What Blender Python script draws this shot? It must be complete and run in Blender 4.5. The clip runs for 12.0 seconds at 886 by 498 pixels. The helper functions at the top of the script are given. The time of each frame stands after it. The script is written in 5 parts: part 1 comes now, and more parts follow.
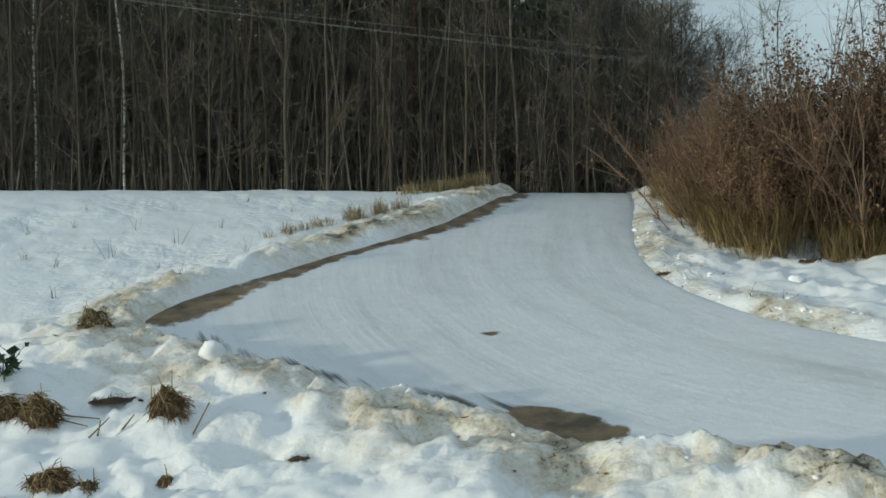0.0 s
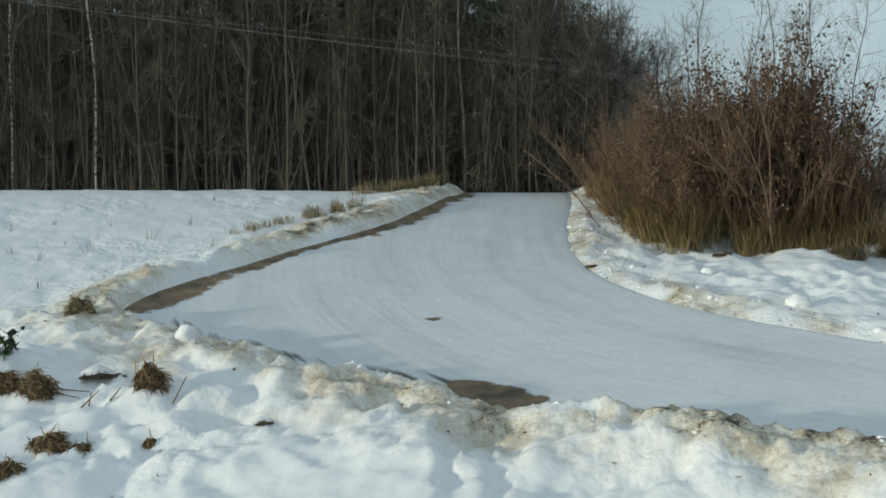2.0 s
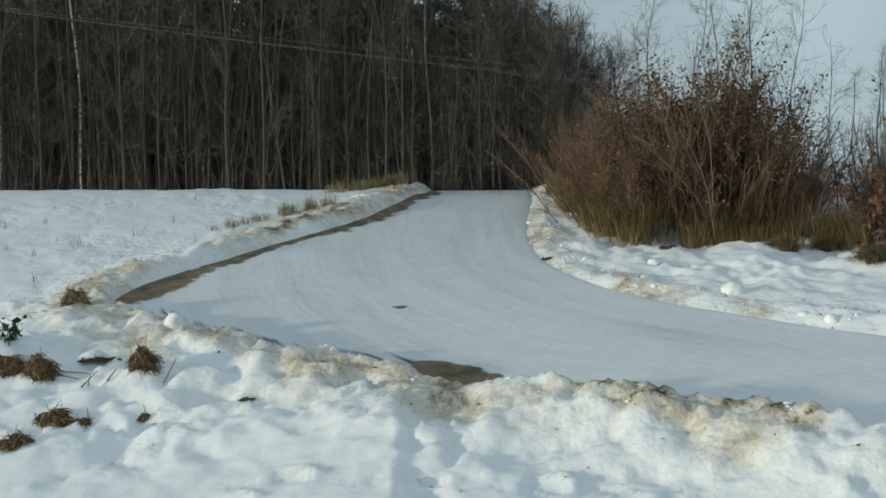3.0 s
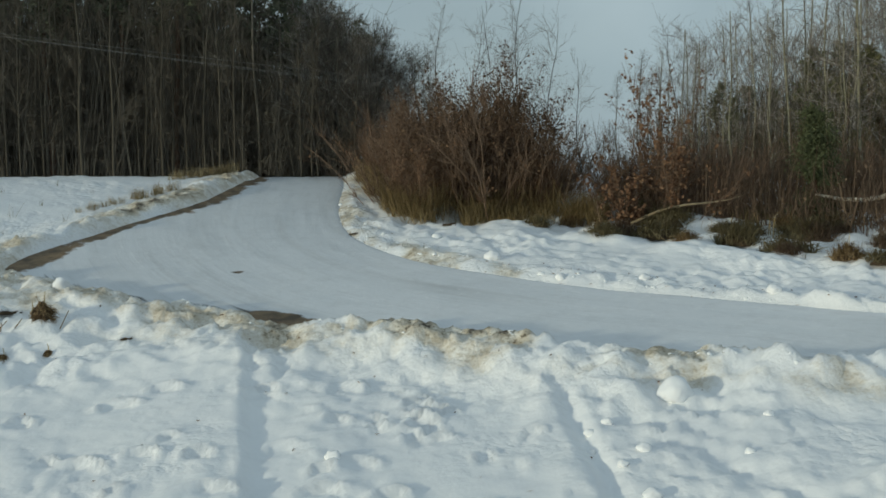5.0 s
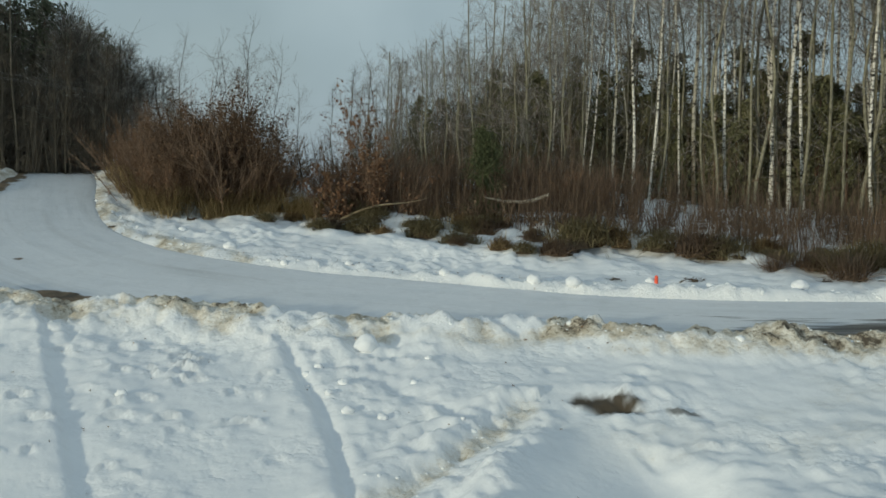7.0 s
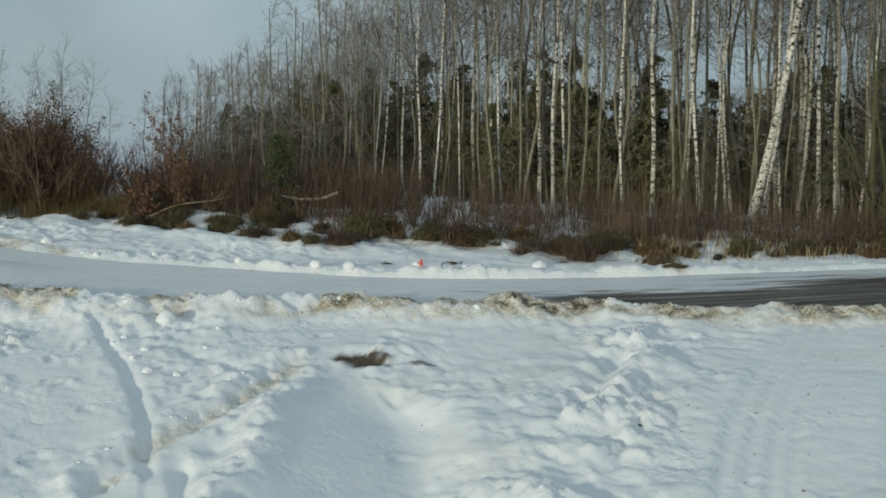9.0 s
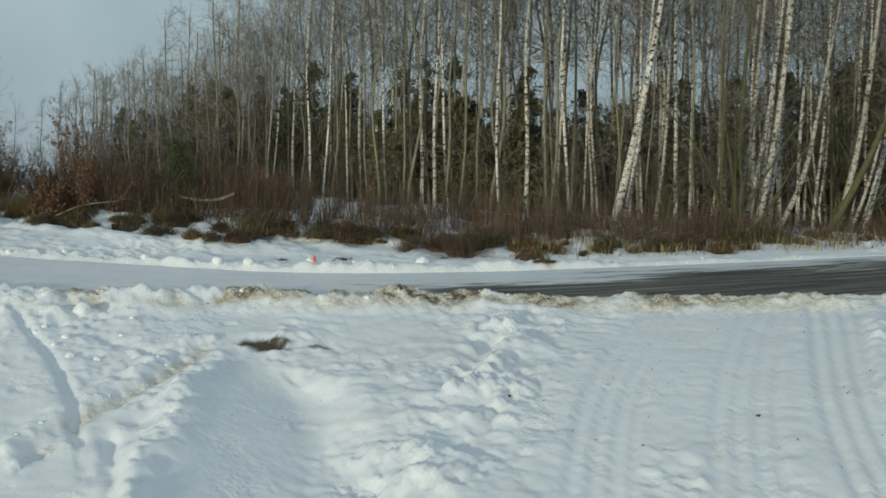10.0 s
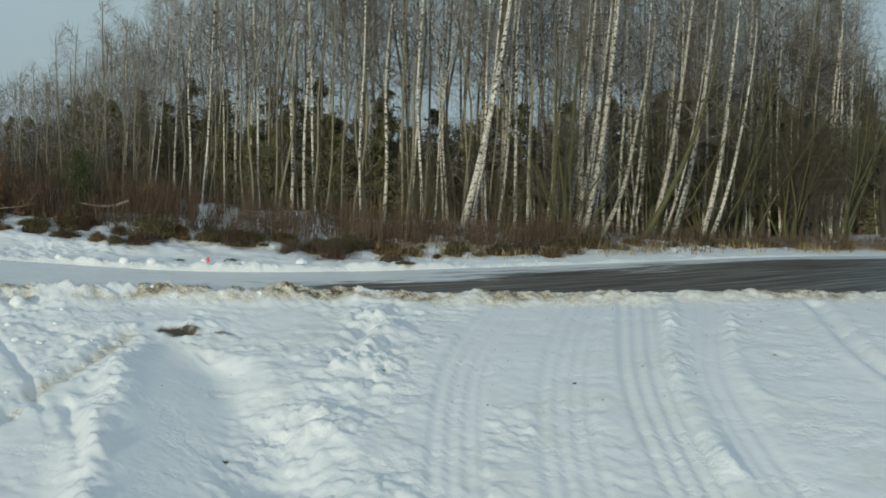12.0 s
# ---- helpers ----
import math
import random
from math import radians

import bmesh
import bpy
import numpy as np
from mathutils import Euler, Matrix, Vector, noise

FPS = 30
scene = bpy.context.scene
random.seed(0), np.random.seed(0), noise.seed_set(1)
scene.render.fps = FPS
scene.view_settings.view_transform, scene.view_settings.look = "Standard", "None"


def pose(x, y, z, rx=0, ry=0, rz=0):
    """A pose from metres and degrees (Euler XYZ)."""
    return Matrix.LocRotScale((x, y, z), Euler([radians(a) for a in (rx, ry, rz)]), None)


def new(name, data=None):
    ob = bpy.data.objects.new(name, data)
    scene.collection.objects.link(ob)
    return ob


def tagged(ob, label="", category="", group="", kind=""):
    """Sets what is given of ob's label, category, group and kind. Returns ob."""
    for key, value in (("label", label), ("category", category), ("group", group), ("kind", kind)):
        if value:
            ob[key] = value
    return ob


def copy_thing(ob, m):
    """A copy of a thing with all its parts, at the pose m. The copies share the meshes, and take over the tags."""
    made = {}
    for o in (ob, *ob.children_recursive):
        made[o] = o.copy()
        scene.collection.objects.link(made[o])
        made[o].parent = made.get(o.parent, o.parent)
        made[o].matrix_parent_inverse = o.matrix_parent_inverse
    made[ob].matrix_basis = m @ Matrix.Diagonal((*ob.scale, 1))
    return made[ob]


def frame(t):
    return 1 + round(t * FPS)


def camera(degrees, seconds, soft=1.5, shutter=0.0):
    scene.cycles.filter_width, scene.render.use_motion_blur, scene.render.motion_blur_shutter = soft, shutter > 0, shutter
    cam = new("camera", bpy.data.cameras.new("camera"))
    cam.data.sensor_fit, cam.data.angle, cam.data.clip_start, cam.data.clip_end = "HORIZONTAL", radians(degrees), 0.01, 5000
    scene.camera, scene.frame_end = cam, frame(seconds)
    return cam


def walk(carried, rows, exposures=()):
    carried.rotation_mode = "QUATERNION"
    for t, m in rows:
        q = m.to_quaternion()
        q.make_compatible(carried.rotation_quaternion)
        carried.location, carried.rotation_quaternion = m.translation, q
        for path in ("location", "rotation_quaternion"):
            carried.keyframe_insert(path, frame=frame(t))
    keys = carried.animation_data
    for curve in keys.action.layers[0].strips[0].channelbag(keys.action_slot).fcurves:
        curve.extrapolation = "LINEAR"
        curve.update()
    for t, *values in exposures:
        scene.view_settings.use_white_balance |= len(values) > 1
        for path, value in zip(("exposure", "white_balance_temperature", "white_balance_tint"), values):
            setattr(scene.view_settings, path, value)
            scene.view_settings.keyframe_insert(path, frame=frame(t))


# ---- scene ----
cam = camera(40.06, 12.0, soft=1.65)
PATH = [
    (0.0, -0.236, -0.464, 0.414, 88.377, 0.289, -0.716),
    (0.5, -0.207, -0.977, 0.432, 88.389, 0.279, -0.637),
    (1.0, -0.160, -1.518, 0.430, 88.377, 0.285, -0.771),
    (1.5, -0.118, -2.032, 0.432, 88.307, 0.297, -1.494),
    (2.0, -0.093, -2.626, 0.450, 88.209, 0.246, -2.635),
    (2.5, -0.019, -3.283, 0.451, 88.172, 0.344, -3.194),
    (4.5, -0.174, -9.197, 0.505, 87.225, 0.788, -9.028),
    (5.0, -0.556, -10.669, 0.669, 86.905, 0.523, -12.152),
    (5.5, -1.101, -12.305, 0.846, 86.629, 0.167, -15.572),
    (6.0, -1.764, -14.134, 1.046, 86.358, -0.220, -18.972),
    (6.5, -2.277, -16.201, 1.258, 86.122, -0.307, -22.201),
    (7.0, -2.966, -17.854, 1.397, 86.002, -0.524, -25.260),
    (9.0, -4.365, -23.486, 1.407, 86.117, -0.120, -33.209),
    (9.5, -5.252, -25.184, 1.341, 86.353, -0.196, -35.709),
    (10.0, -6.743, -26.467, 1.564, 86.143, -0.417, -38.776),
    (10.5, -8.131, -27.601, 1.747, 86.029, -0.729, -40.667),
    (11.0, -9.628, -28.848, 1.904, 86.033, -0.961, -42.371),
    (11.5, -11.023, -30.084, 2.038, 86.123, -1.176, -43.988),
    (12.0, -12.584, -31.513, 2.262, 86.191, -1.403, -46.122),
]
walk(cam, [(r[0], pose(*r[1:])) for r in PATH], exposures=((0.0, -0.55, 5860, -3), (2.5, -0.60, 5860, -3), (4.5, -0.85, 5870, -3), (7.0, -0.88, 5860, -3), (9.5, -0.85, 5840, -3), (12.0, -0.77, 5790, -3)))

# ---- light: low winter sun behind the camera, thin veil over a pale sky ----
SUN_AZ, SUN_EL = radians(247), radians(5.5)   # compass turn from +y towards +x, and height
to_sun = Vector((math.sin(SUN_AZ) * math.cos(SUN_EL), math.cos(SUN_AZ) * math.cos(SUN_EL), math.sin(SUN_EL)))
sun = new("sun", bpy.data.lights.new("sun", "SUN"))
sun.data.energy, sun.data.angle, sun.data.color = 3.6, radians(3.0), (1.0, 0.84, 0.62)
sun.matrix_world = Matrix.Translation((0, 0, 60)) @ to_sun.to_track_quat("Z", "Y").to_matrix().to_4x4()

world = bpy.data.worlds.new("world")
scene.world = world
world.use_nodes = True
wn, wl = world.node_tree.nodes, world.node_tree.links
sky = wn.new("ShaderNodeTexSky")
sky.sky_type, sky.sun_disc = "NISHITA", False
sky.sun_elevation, sky.sun_rotation = SUN_EL, SUN_AZ
sky.air_density, sky.dust_density, sky.ozone_density = 1.0, 1.5, 1.5
cloud = wn.new("ShaderNodeTexNoise")
cloud.inputs["Scale"].default_value, cloud.inputs["Detail"].default_value = 2.2, 5
cloud.inputs["Roughness"].default_value = 0.55
ramp = wn.new("ShaderNodeMapRange")
ramp.inputs[1].default_value, ramp.inputs[2].default_value = 0.35, 0.7
ramp.inputs[3].default_value, ramp.inputs[4].default_value = 0.6, 0.95
mixw = wn.new("ShaderNodeMixRGB")
tone = wn.new("ShaderNodeMixRGB")
tone.inputs[1].default_value, tone.inputs[2].default_value = (6.8, 7.65, 8.5, 1), (9.6, 10.15, 10.5, 1)
puff = wn.new("ShaderNodeTexNoise")
puff.inputs["Scale"].default_value, puff.inputs["Detail"].default_value = 1.7, 4
puff_range = wn.new("ShaderNodeMapRange")
puff_range.inputs[1].default_value, puff_range.inputs[2].default_value = 0.4, 0.62
wl.new(puff.outputs["Fac"], puff_range.inputs[0])
wl.new(puff_range.outputs[0], tone.inputs[0])
wl.new(tone.outputs[0], mixw.inputs[2])
wl.new(cloud.outputs["Fac"], ramp.inputs[0])
wl.new(ramp.outputs[0], mixw.inputs[0])
wl.new(sky.outputs[0], mixw.inputs[1])
wl.new(mixw.outputs[0], wn["Background"].inputs[0])
wn["Background"].inputs[1].default_value = 0.105

# ---- materials ----
def mat(name, rough=0.9, spec=0.3):
    m = bpy.data.materials.new(name)
    m.use_nodes = True
    b = m.node_tree.nodes["Principled BSDF"]
    b.inputs["Roughness"].default_value = rough
    b.inputs["Specular IOR Level"].default_value = spec
    return m, m.node_tree.nodes, m.node_tree.links, b


def noise_node(n, l, scale, detail=4, rough=0.6, stretch=None):
    tex = n.new("ShaderNodeTexNoise")
    tex.inputs["Scale"].default_value, tex.inputs["Detail"].default_value = scale, detail
    tex.inputs["Roughness"].default_value = rough
    co = n.new("ShaderNodeTexCoord")
    if stretch:
        mp = n.new("ShaderNodeMapping")
        mp.inputs["Scale"].default_value = stretch[:3]
        if len(stretch) > 3:
            mp.inputs["Rotation"].default_value = (0, 0, stretch[3])
        l.new(co.outputs["Object"], mp.inputs[0])
        l.new(mp.outputs[0], tex.inputs["Vector"])
    else:
        l.new(co.outputs["Object"], tex.inputs["Vector"])
    return tex.outputs["Fac"]


def map_range(n, l, src, a, b, c=0.0, d=1.0):
    r = n.new("ShaderNodeMapRange")
    for i, v in enumerate((a, b, c, d)):
        r.inputs[i + 1].default_value = v
    l.new(src, r.inputs[0])
    return r.outputs[0]


def mix(n, l, fac, a, b):
    r = n.new("ShaderNodeMixRGB")
    for i, v in enumerate((fac, a, b)):
        if isinstance(v, (int, float)):
            r.inputs[i].default_value = v
        elif isinstance(v, tuple):
            r.inputs[i].default_value = (*v, 1)
        else:
            l.new(v, r.inputs[i])
    return r.outputs[0]


def math_node(n, l, op, a, b):
    r = n.new("ShaderNodeMath")
    r.operation = op
    for i, v in enumerate((a, b)):
        if isinstance(v, (int, float)):
            r.inputs[i].default_value = v
        else:
            l.new(v, r.inputs[i])
    return r.outputs[0]


def bump(n, l, b, height, strength, distance):
    k = n.new("ShaderNodeBump")
    k.inputs["Strength"].default_value, k.inputs["Distance"].default_value = strength, distance
    l.new(height, k.inputs["Height"])
    l.new(k.outputs[0], b.inputs["Normal"])


def attribute(n, name):
    a = n.new("ShaderNodeAttribute")
    a.attribute_name = name
    return a.outputs["Fac"]


def snow_material(name, with_dirt):
    m, n, l, b = mat(name, 0.75, 0.25)
    big, fine = noise_node(n, l, 0.7, 4), noise_node(n, l, 3.6, 5, 0.55)
    grain = noise_node(n, l, 60, 3, 0.7)
    col = mix(n, l, map_range(n, l, big, 0.35, 0.65), (0.815, 0.827, 0.845), (0.865, 0.872, 0.878))
    if with_dirt:
        d = attribute(n, "dirt")
        blot = map_range(n, l, noise_node(n, l, 2.6, 7, 0.7), 0.37, 0.60)
        speck = map_range(n, l, noise_node(n, l, 13, 5, 0.7), 0.52, 0.66)
        f = math_node(n, l, "MULTIPLY", d, math_node(n, l, "ADD", math_node(n, l, "MULTIPLY", blot, 0.75), math_node(n, l, "MULTIPLY", speck, 0.5)))
        tint = mix(n, l, map_range(n, l, d, 0.0, 0.8), col, (0.76, 0.72, 0.635))
        tint = mix(n, l, map_range(n, l, f, 0.06, 0.44), tint, (0.50, 0.44, 0.34))
        col = mix(n, l, map_range(n, l, f, 0.46, 0.85), tint, (0.10, 0.08, 0.057))
        col = mix(n, l, attribute(n, "soil"), col, (0.085, 0.066, 0.043))
    l.new(col, b.inputs["Base Color"])
    vo = n.new("ShaderNodeTexVoronoi")
    vo.feature = "SMOOTH_F1"
    vo.inputs["Scale"].default_value, vo.inputs["Smoothness"].default_value = 4.2, 0.2
    vo.inputs["Detail"].default_value, vo.inputs["Roughness"].default_value = 1.5, 0.5
    co = n.new("ShaderNodeTexCoord")
    wob = n.new("ShaderNodeTexNoise")
    wob.inputs["Scale"].default_value, wob.inputs["Detail"].default_value = 3.0, 3
    add = n.new("ShaderNodeMixRGB")
    add.blend_type, add.inputs[0].default_value = "ADD", 0.3
    l.new(co.outputs["Object"], wob.inputs["Vector"])
    l.new(co.outputs["Object"], add.inputs[1])
    l.new(wob.outputs["Color"], add.inputs[2])
    l.new(add.outputs[0], vo.inputs["Vector"])
    patch = map_range(n, l, noise_node(n, l, 0.55, 4, 0.6), 0.5, 0.68, 0.0, 1.0)
    if with_dirt:
        patch = math_node(n, l, "MAXIMUM", patch, math_node(n, l, "MULTIPLY", d, 1.6))
    crust = math_node(n, l, "MULTIPLY", vo.outputs["Distance"], patch)
    broken = math_node(n, l, "MULTIPLY", attribute(n, "crust"), noise_node(n, l, 7.5, 6, 0.68))
    h = math_node(n, l, "ADD", math_node(n, l, "MULTIPLY", fine, 0.7), math_node(n, l, "MULTIPLY", grain, 0.05))
    h = math_node(n, l, "SUBTRACT", h, math_node(n, l, "MULTIPLY", crust, 1.2))
    h = math_node(n, l, "ADD", h, math_node(n, l, "MULTIPLY", broken, 1.5))
    clod = n.new("ShaderNodeTexVoronoi")
    clod.feature = "SMOOTH_F1"
    clod.inputs["Scale"].default_value, clod.inputs["Smoothness"].default_value = 8.5, 0.25
    l.new(add.outputs[0], clod.inputs["Vector"])
    h = math_node(n, l, "SUBTRACT", h, math_node(n, l, "MULTIPLY", math_node(n, l, "MULTIPLY", clod.outputs["Distance"], attribute(n, "crust")), 1.0))
    bump(n, l, b, h, 0.34, 0.075)
    return m


def ice_material():
    m, n, l, b = mat("packed_ice", 0.35, 0.35)
    lane = n.new("ShaderNodeCombineXYZ")
    l.new(attribute(n, "run"), lane.inputs[0])
    l.new(attribute(n, "across"), lane.inputs[1])

    def lane_noise(sx, sy, detail, rough):
        mp = n.new("ShaderNodeMapping")
        mp.inputs["Scale"].default_value = (sx, sy, 1)
        tex = n.new("ShaderNodeTexNoise")
        tex.inputs["Scale"].default_value, tex.inputs["Detail"].default_value = 1.0, detail
        tex.inputs["Roughness"].default_value = rough
        l.new(lane.outputs[0], mp.inputs[0])
        l.new(mp.outputs[0], tex.inputs["Vector"])
        return tex.outputs["Fac"]

    streak = lane_noise(0.22, 2.0, 7, 0.66)
    fine = lane_noise(0.9, 6.0, 7, 0.7)
    broad = noise_node(n, l, 0.35, 3)
    col = mix(n, l, map_range(n, l, streak, 0.33, 0.66), (0.67, 0.69, 0.715), (0.77, 0.78, 0.80))
    col = mix(n, l, map_range(n, l, lane_noise(0.09, 1.1, 6, 0.6), 0.52, 0.68, 0.0, 0.5), col, (0.42, 0.42, 0.415))
    col = mix(n, l, map_range(n, l, broad, 0.38, 0.6, 0.0, 0.6), col, (0.76, 0.77, 0.785))
    col = mix(n, l, map_range(n, l, fine, 0.54, 0.68, 0.0, 0.26), col, (0.50, 0.50, 0.495))
    col = mix(n, l, map_range(n, l, noise_node(n, l, 2.2, 6, 0.68), 0.50, 0.68, 0.0, 0.30), col, (0.56, 0.565, 0.57))
    col = mix(n, l, map_range(n, l, noise_node(n, l, 5.0, 5, 0.7), 0.56, 0.66, 0.0, 0.45), col, (0.84, 0.845, 0.85))
    wet = attribute(n, "wet")
    edge = math_node(n, l, "ADD", wet, math_node(n, l, "MULTIPLY", math_node(n, l, "SUBTRACT", streak, 0.5), 1.9))
    edge = math_node(n, l, "ADD", edge, math_node(n, l, "MULTIPLY", math_node(n, l, "SUBTRACT", fine, 0.5), 0.9))
    wet2 = map_range(n, l, edge, 0.42, 0.68)
    asphalt = mix(n, l, map_range(n, l, lane_noise(0.16, 3.2, 6, 0.65), 0.46, 0.66), (0.07, 0.063, 0.054), (0.27, 0.262, 0.245))
    col = mix(n, l, wet2, col, asphalt)
    mud = attribute(n, "mud")
    me = math_node(n, l, "ADD", mud, math_node(n, l, "MULTIPLY", math_node(n, l, "SUBTRACT", noise_node(n, l, 3.5, 6, 0.68), 0.5), 1.1))
    mud2 = map_range(n, l, me, 0.42, 0.62)
    earth = mix(n, l, map_range(n, l, noise_node(n, l, 2.4, 5, 0.65), 0.4, 0.62), (0.24, 0.17, 0.10), (0.10, 0.075, 0.05))
    col = mix(n, l, mud2, col, earth)
    l.new(col, b.inputs["Base Color"])
    rough = map_range(n, l, math_node(n, l, "ADD", streak, math_node(n, l, "MULTIPLY", mud2, 0.6)), 0.3, 0.9, 0.34, 0.75)
    l.new(rough, b.inputs["Roughness"])
    bump(n, l, b, math_node(n, l, "ADD", math_node(n, l, "ADD", math_node(n, l, "MULTIPLY", fine, 0.6), math_node(n, l, "MULTIPLY", streak, 0.5)), math_node(n, l, "MULTIPLY", noise_node(n, l, 6.0, 5, 0.7), 0.6)), 0.32, 0.035)
    return m


def plain(name, c1, c2, scale=8.0, rough=0.9, stretch=None, spec=0.2):
    m, n, l, b = mat(name, rough, spec)
    tex = noise_node(n, l, scale, 5, 0.65, stretch)
    info = n.new("ShaderNodeObjectInfo")
    f = math_node(n, l, "ADD", map_range(n, l, tex, 0.35, 0.65), math_node(n, l, "MULTIPLY", math_node(n, l, "SUBTRACT", info.outputs["Random"], 0.5), 0.5))
    l.new(mix(n, l, f, c1, c2), b.inputs["Base Color"])
    bump(n, l, b, tex, 0.3, 0.01)
    return m


def leafy(name, c1, c2, c3):
    """Colour differs from piece to piece of one mesh."""
    m, n, l, b = mat(name, 0.8, 0.2)
    geo = n.new("ShaderNodeNewGeometry")
    r = geo.outputs["Random Per Island"]
    col = mix(n, l, map_range(n, l, r, 0.0, 0.6), c1, c2)
    col = mix(n, l, map_range(n, l, r, 0.6, 1.0), col, c3)
    l.new(col, b.inputs["Base Color"])
    return m


def birch_bark():
    m, n, l, b = mat("birch_bark", 0.75, 0.2)
    band = noise_node(n, l, 1.0, 4, 0.65, (3.5, 3.5, 6.5))
    fine = noise_node(n, l, 1.0, 4, 0.7, (6, 6, 17))
    big = noise_node(n, l, 1.0, 3, 0.6, (1, 1, 0.4))
    info = n.new("ShaderNodeObjectInfo")
    white = mix(n, l, map_range(n, l, big, 0.35, 0.65), (0.82, 0.78, 0.70), (0.60, 0.56, 0.47))
    white = mix(n, l, map_range(n, l, info.outputs["Random"], 0.45, 1.0, 0.0, 0.8), white, (0.26, 0.24, 0.18))
    white = mix(n, l, map_range(n, l, fine, 0.53, 0.57, 0.0, 0.9), white, (0.07, 0.06, 0.045))
    dark = map_range(n, l, band, 0.565, 0.60)
    l.new(mix(n, l, dark, white, (0.03, 0.026, 0.02)), b.inputs["Base Color"])
    bump(n, l, b, band, 0.3, 0.015)
    return m


SNOW = snow_material("snow", True)
SNOW_LUMP = snow_material("snow_lump", False)
ICE = ice_material()
BIRCH = birch_bark()

DARK_BARK = plain("dark_bark", (0.052, 0.046, 0.036), (0.090, 0.080, 0.062), 5, stretch=(4, 4, 1))
DARK_TWIG = plain("dark_twig", (0.092, 0.080, 0.062), (0.135, 0.117, 0.090), 3)
GREEN_BARK = plain("green_bark", (0.07, 0.075, 0.035), (0.15, 0.145, 0.075), 4, stretch=(4, 4, 1))
ASPEN = plain("aspen_bark", (0.13, 0.115, 0.09), (0.24, 0.21, 0.165), 4, stretch=(3, 3, 2))
PINE_BARK = plain("pine_bark", (0.085, 0.05, 0.034), (0.16, 0.095, 0.062), 5, stretch=(4, 4, 1))
NEEDLE = leafy("needles", (0.08, 0.09, 0.062), (0.13, 0.143, 0.09), (0.18, 0.19, 0.122))
OLIVE_NEEDLE = leafy("olive_needles", (0.105, 0.105, 0.053), (0.165, 0.16, 0.082), (0.22, 0.21, 0.115))
PINE_GREEN = leafy("pine_green", (0.055, 0.065, 0.032), (0.085, 0.098, 0.047), (0.115, 0.13, 0.064))
BIRCH_TWIG = leafy("birch_twig", (0.055, 0.047, 0.04), (0.25, 0.225, 0.196), (0.54, 0.50, 0.445))
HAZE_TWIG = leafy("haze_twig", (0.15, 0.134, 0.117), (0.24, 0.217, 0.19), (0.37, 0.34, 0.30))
WOOD_TWIG = leafy("wood_twig", (0.092, 0.083, 0.069), (0.122, 0.110, 0.090), (0.152, 0.138, 0.112))
OLIVE_TWIG = leafy("olive_twig", (0.075, 0.068, 0.046), (0.125, 0.112, 0.074), (0.18, 0.162, 0.11))
BROWN_LEAF = leafy("brown_leaf", (0.105, 0.057, 0.034), (0.195, 0.113, 0.064), (0.295, 0.185, 0.107))
BEECH_LEAF = leafy("beech_leaf", (0.055, 0.034, 0.023), (0.105, 0.066, 0.041), (0.175, 0.115, 0.069))
OAK_LEAF = leafy("oak_leaf", (0.10, 0.054, 0.032), (0.175, 0.098, 0.056), (0.245, 0.15, 0.087))
RED_STEM = leafy("red_stem", (0.078, 0.055, 0.039), (0.145, 0.10, 0.068), (0.23, 0.168, 0.113))
HEDGE_STEM = leafy("hedge_stem", (0.115, 0.078, 0.054), (0.20, 0.138, 0.095), (0.295, 0.21, 0.147))
BROWN_STRAW = leafy("brown_straw", (0.085, 0.055, 0.028), (0.20, 0.135, 0.066), (0.40, 0.30, 0.16))
GREEN_STRAW = leafy("green_straw", (0.07, 0.07, 0.025), (0.12, 0.12, 0.045), (0.18, 0.17, 0.07))
STRAW = leafy("straw", (0.20, 0.155, 0.077), (0.37, 0.29, 0.145), (0.52, 0.42, 0.24))
PALE_STRAW = leafy("pale_straw", (0.16, 0.13, 0.07), (0.30, 0.24, 0.13), (0.42, 0.35, 0.21))
HEDGE_GRASS = leafy("hedge_grass", (0.15, 0.115, 0.055), (0.28, 0.212, 0.103), (0.46, 0.36, 0.195))
OLIVE_GRASS = leafy("olive_grass", (0.085, 0.07, 0.036), (0.15, 0.125, 0.064), (0.23, 0.19, 0.105))
GREEN_LEAF = leafy("green_leaf", (0.02, 0.035, 0.02), (0.035, 0.06, 0.03), (0.06, 0.09, 0.05))
EARTH = plain("earth", (0.06, 0.043, 0.027), (0.125, 0.088, 0.054), 7)
PALE_WOOD = plain("pale_wood", (0.42, 0.38, 0.30), (0.60, 0.55, 0.46), 6)
TAN_WOOD = plain("tan_wood", (0.26, 0.20, 0.12), (0.40, 0.32, 0.20), 6)
RED_PLASTIC = plain("red_plastic", (0.75, 0.09, 0.04), (0.85, 0.14, 0.07), 5, 0.5)
CABLE = plain("cable_metal", (0.15, 0.15, 0.145), (0.23, 0.23, 0.22), 2, 0.6)

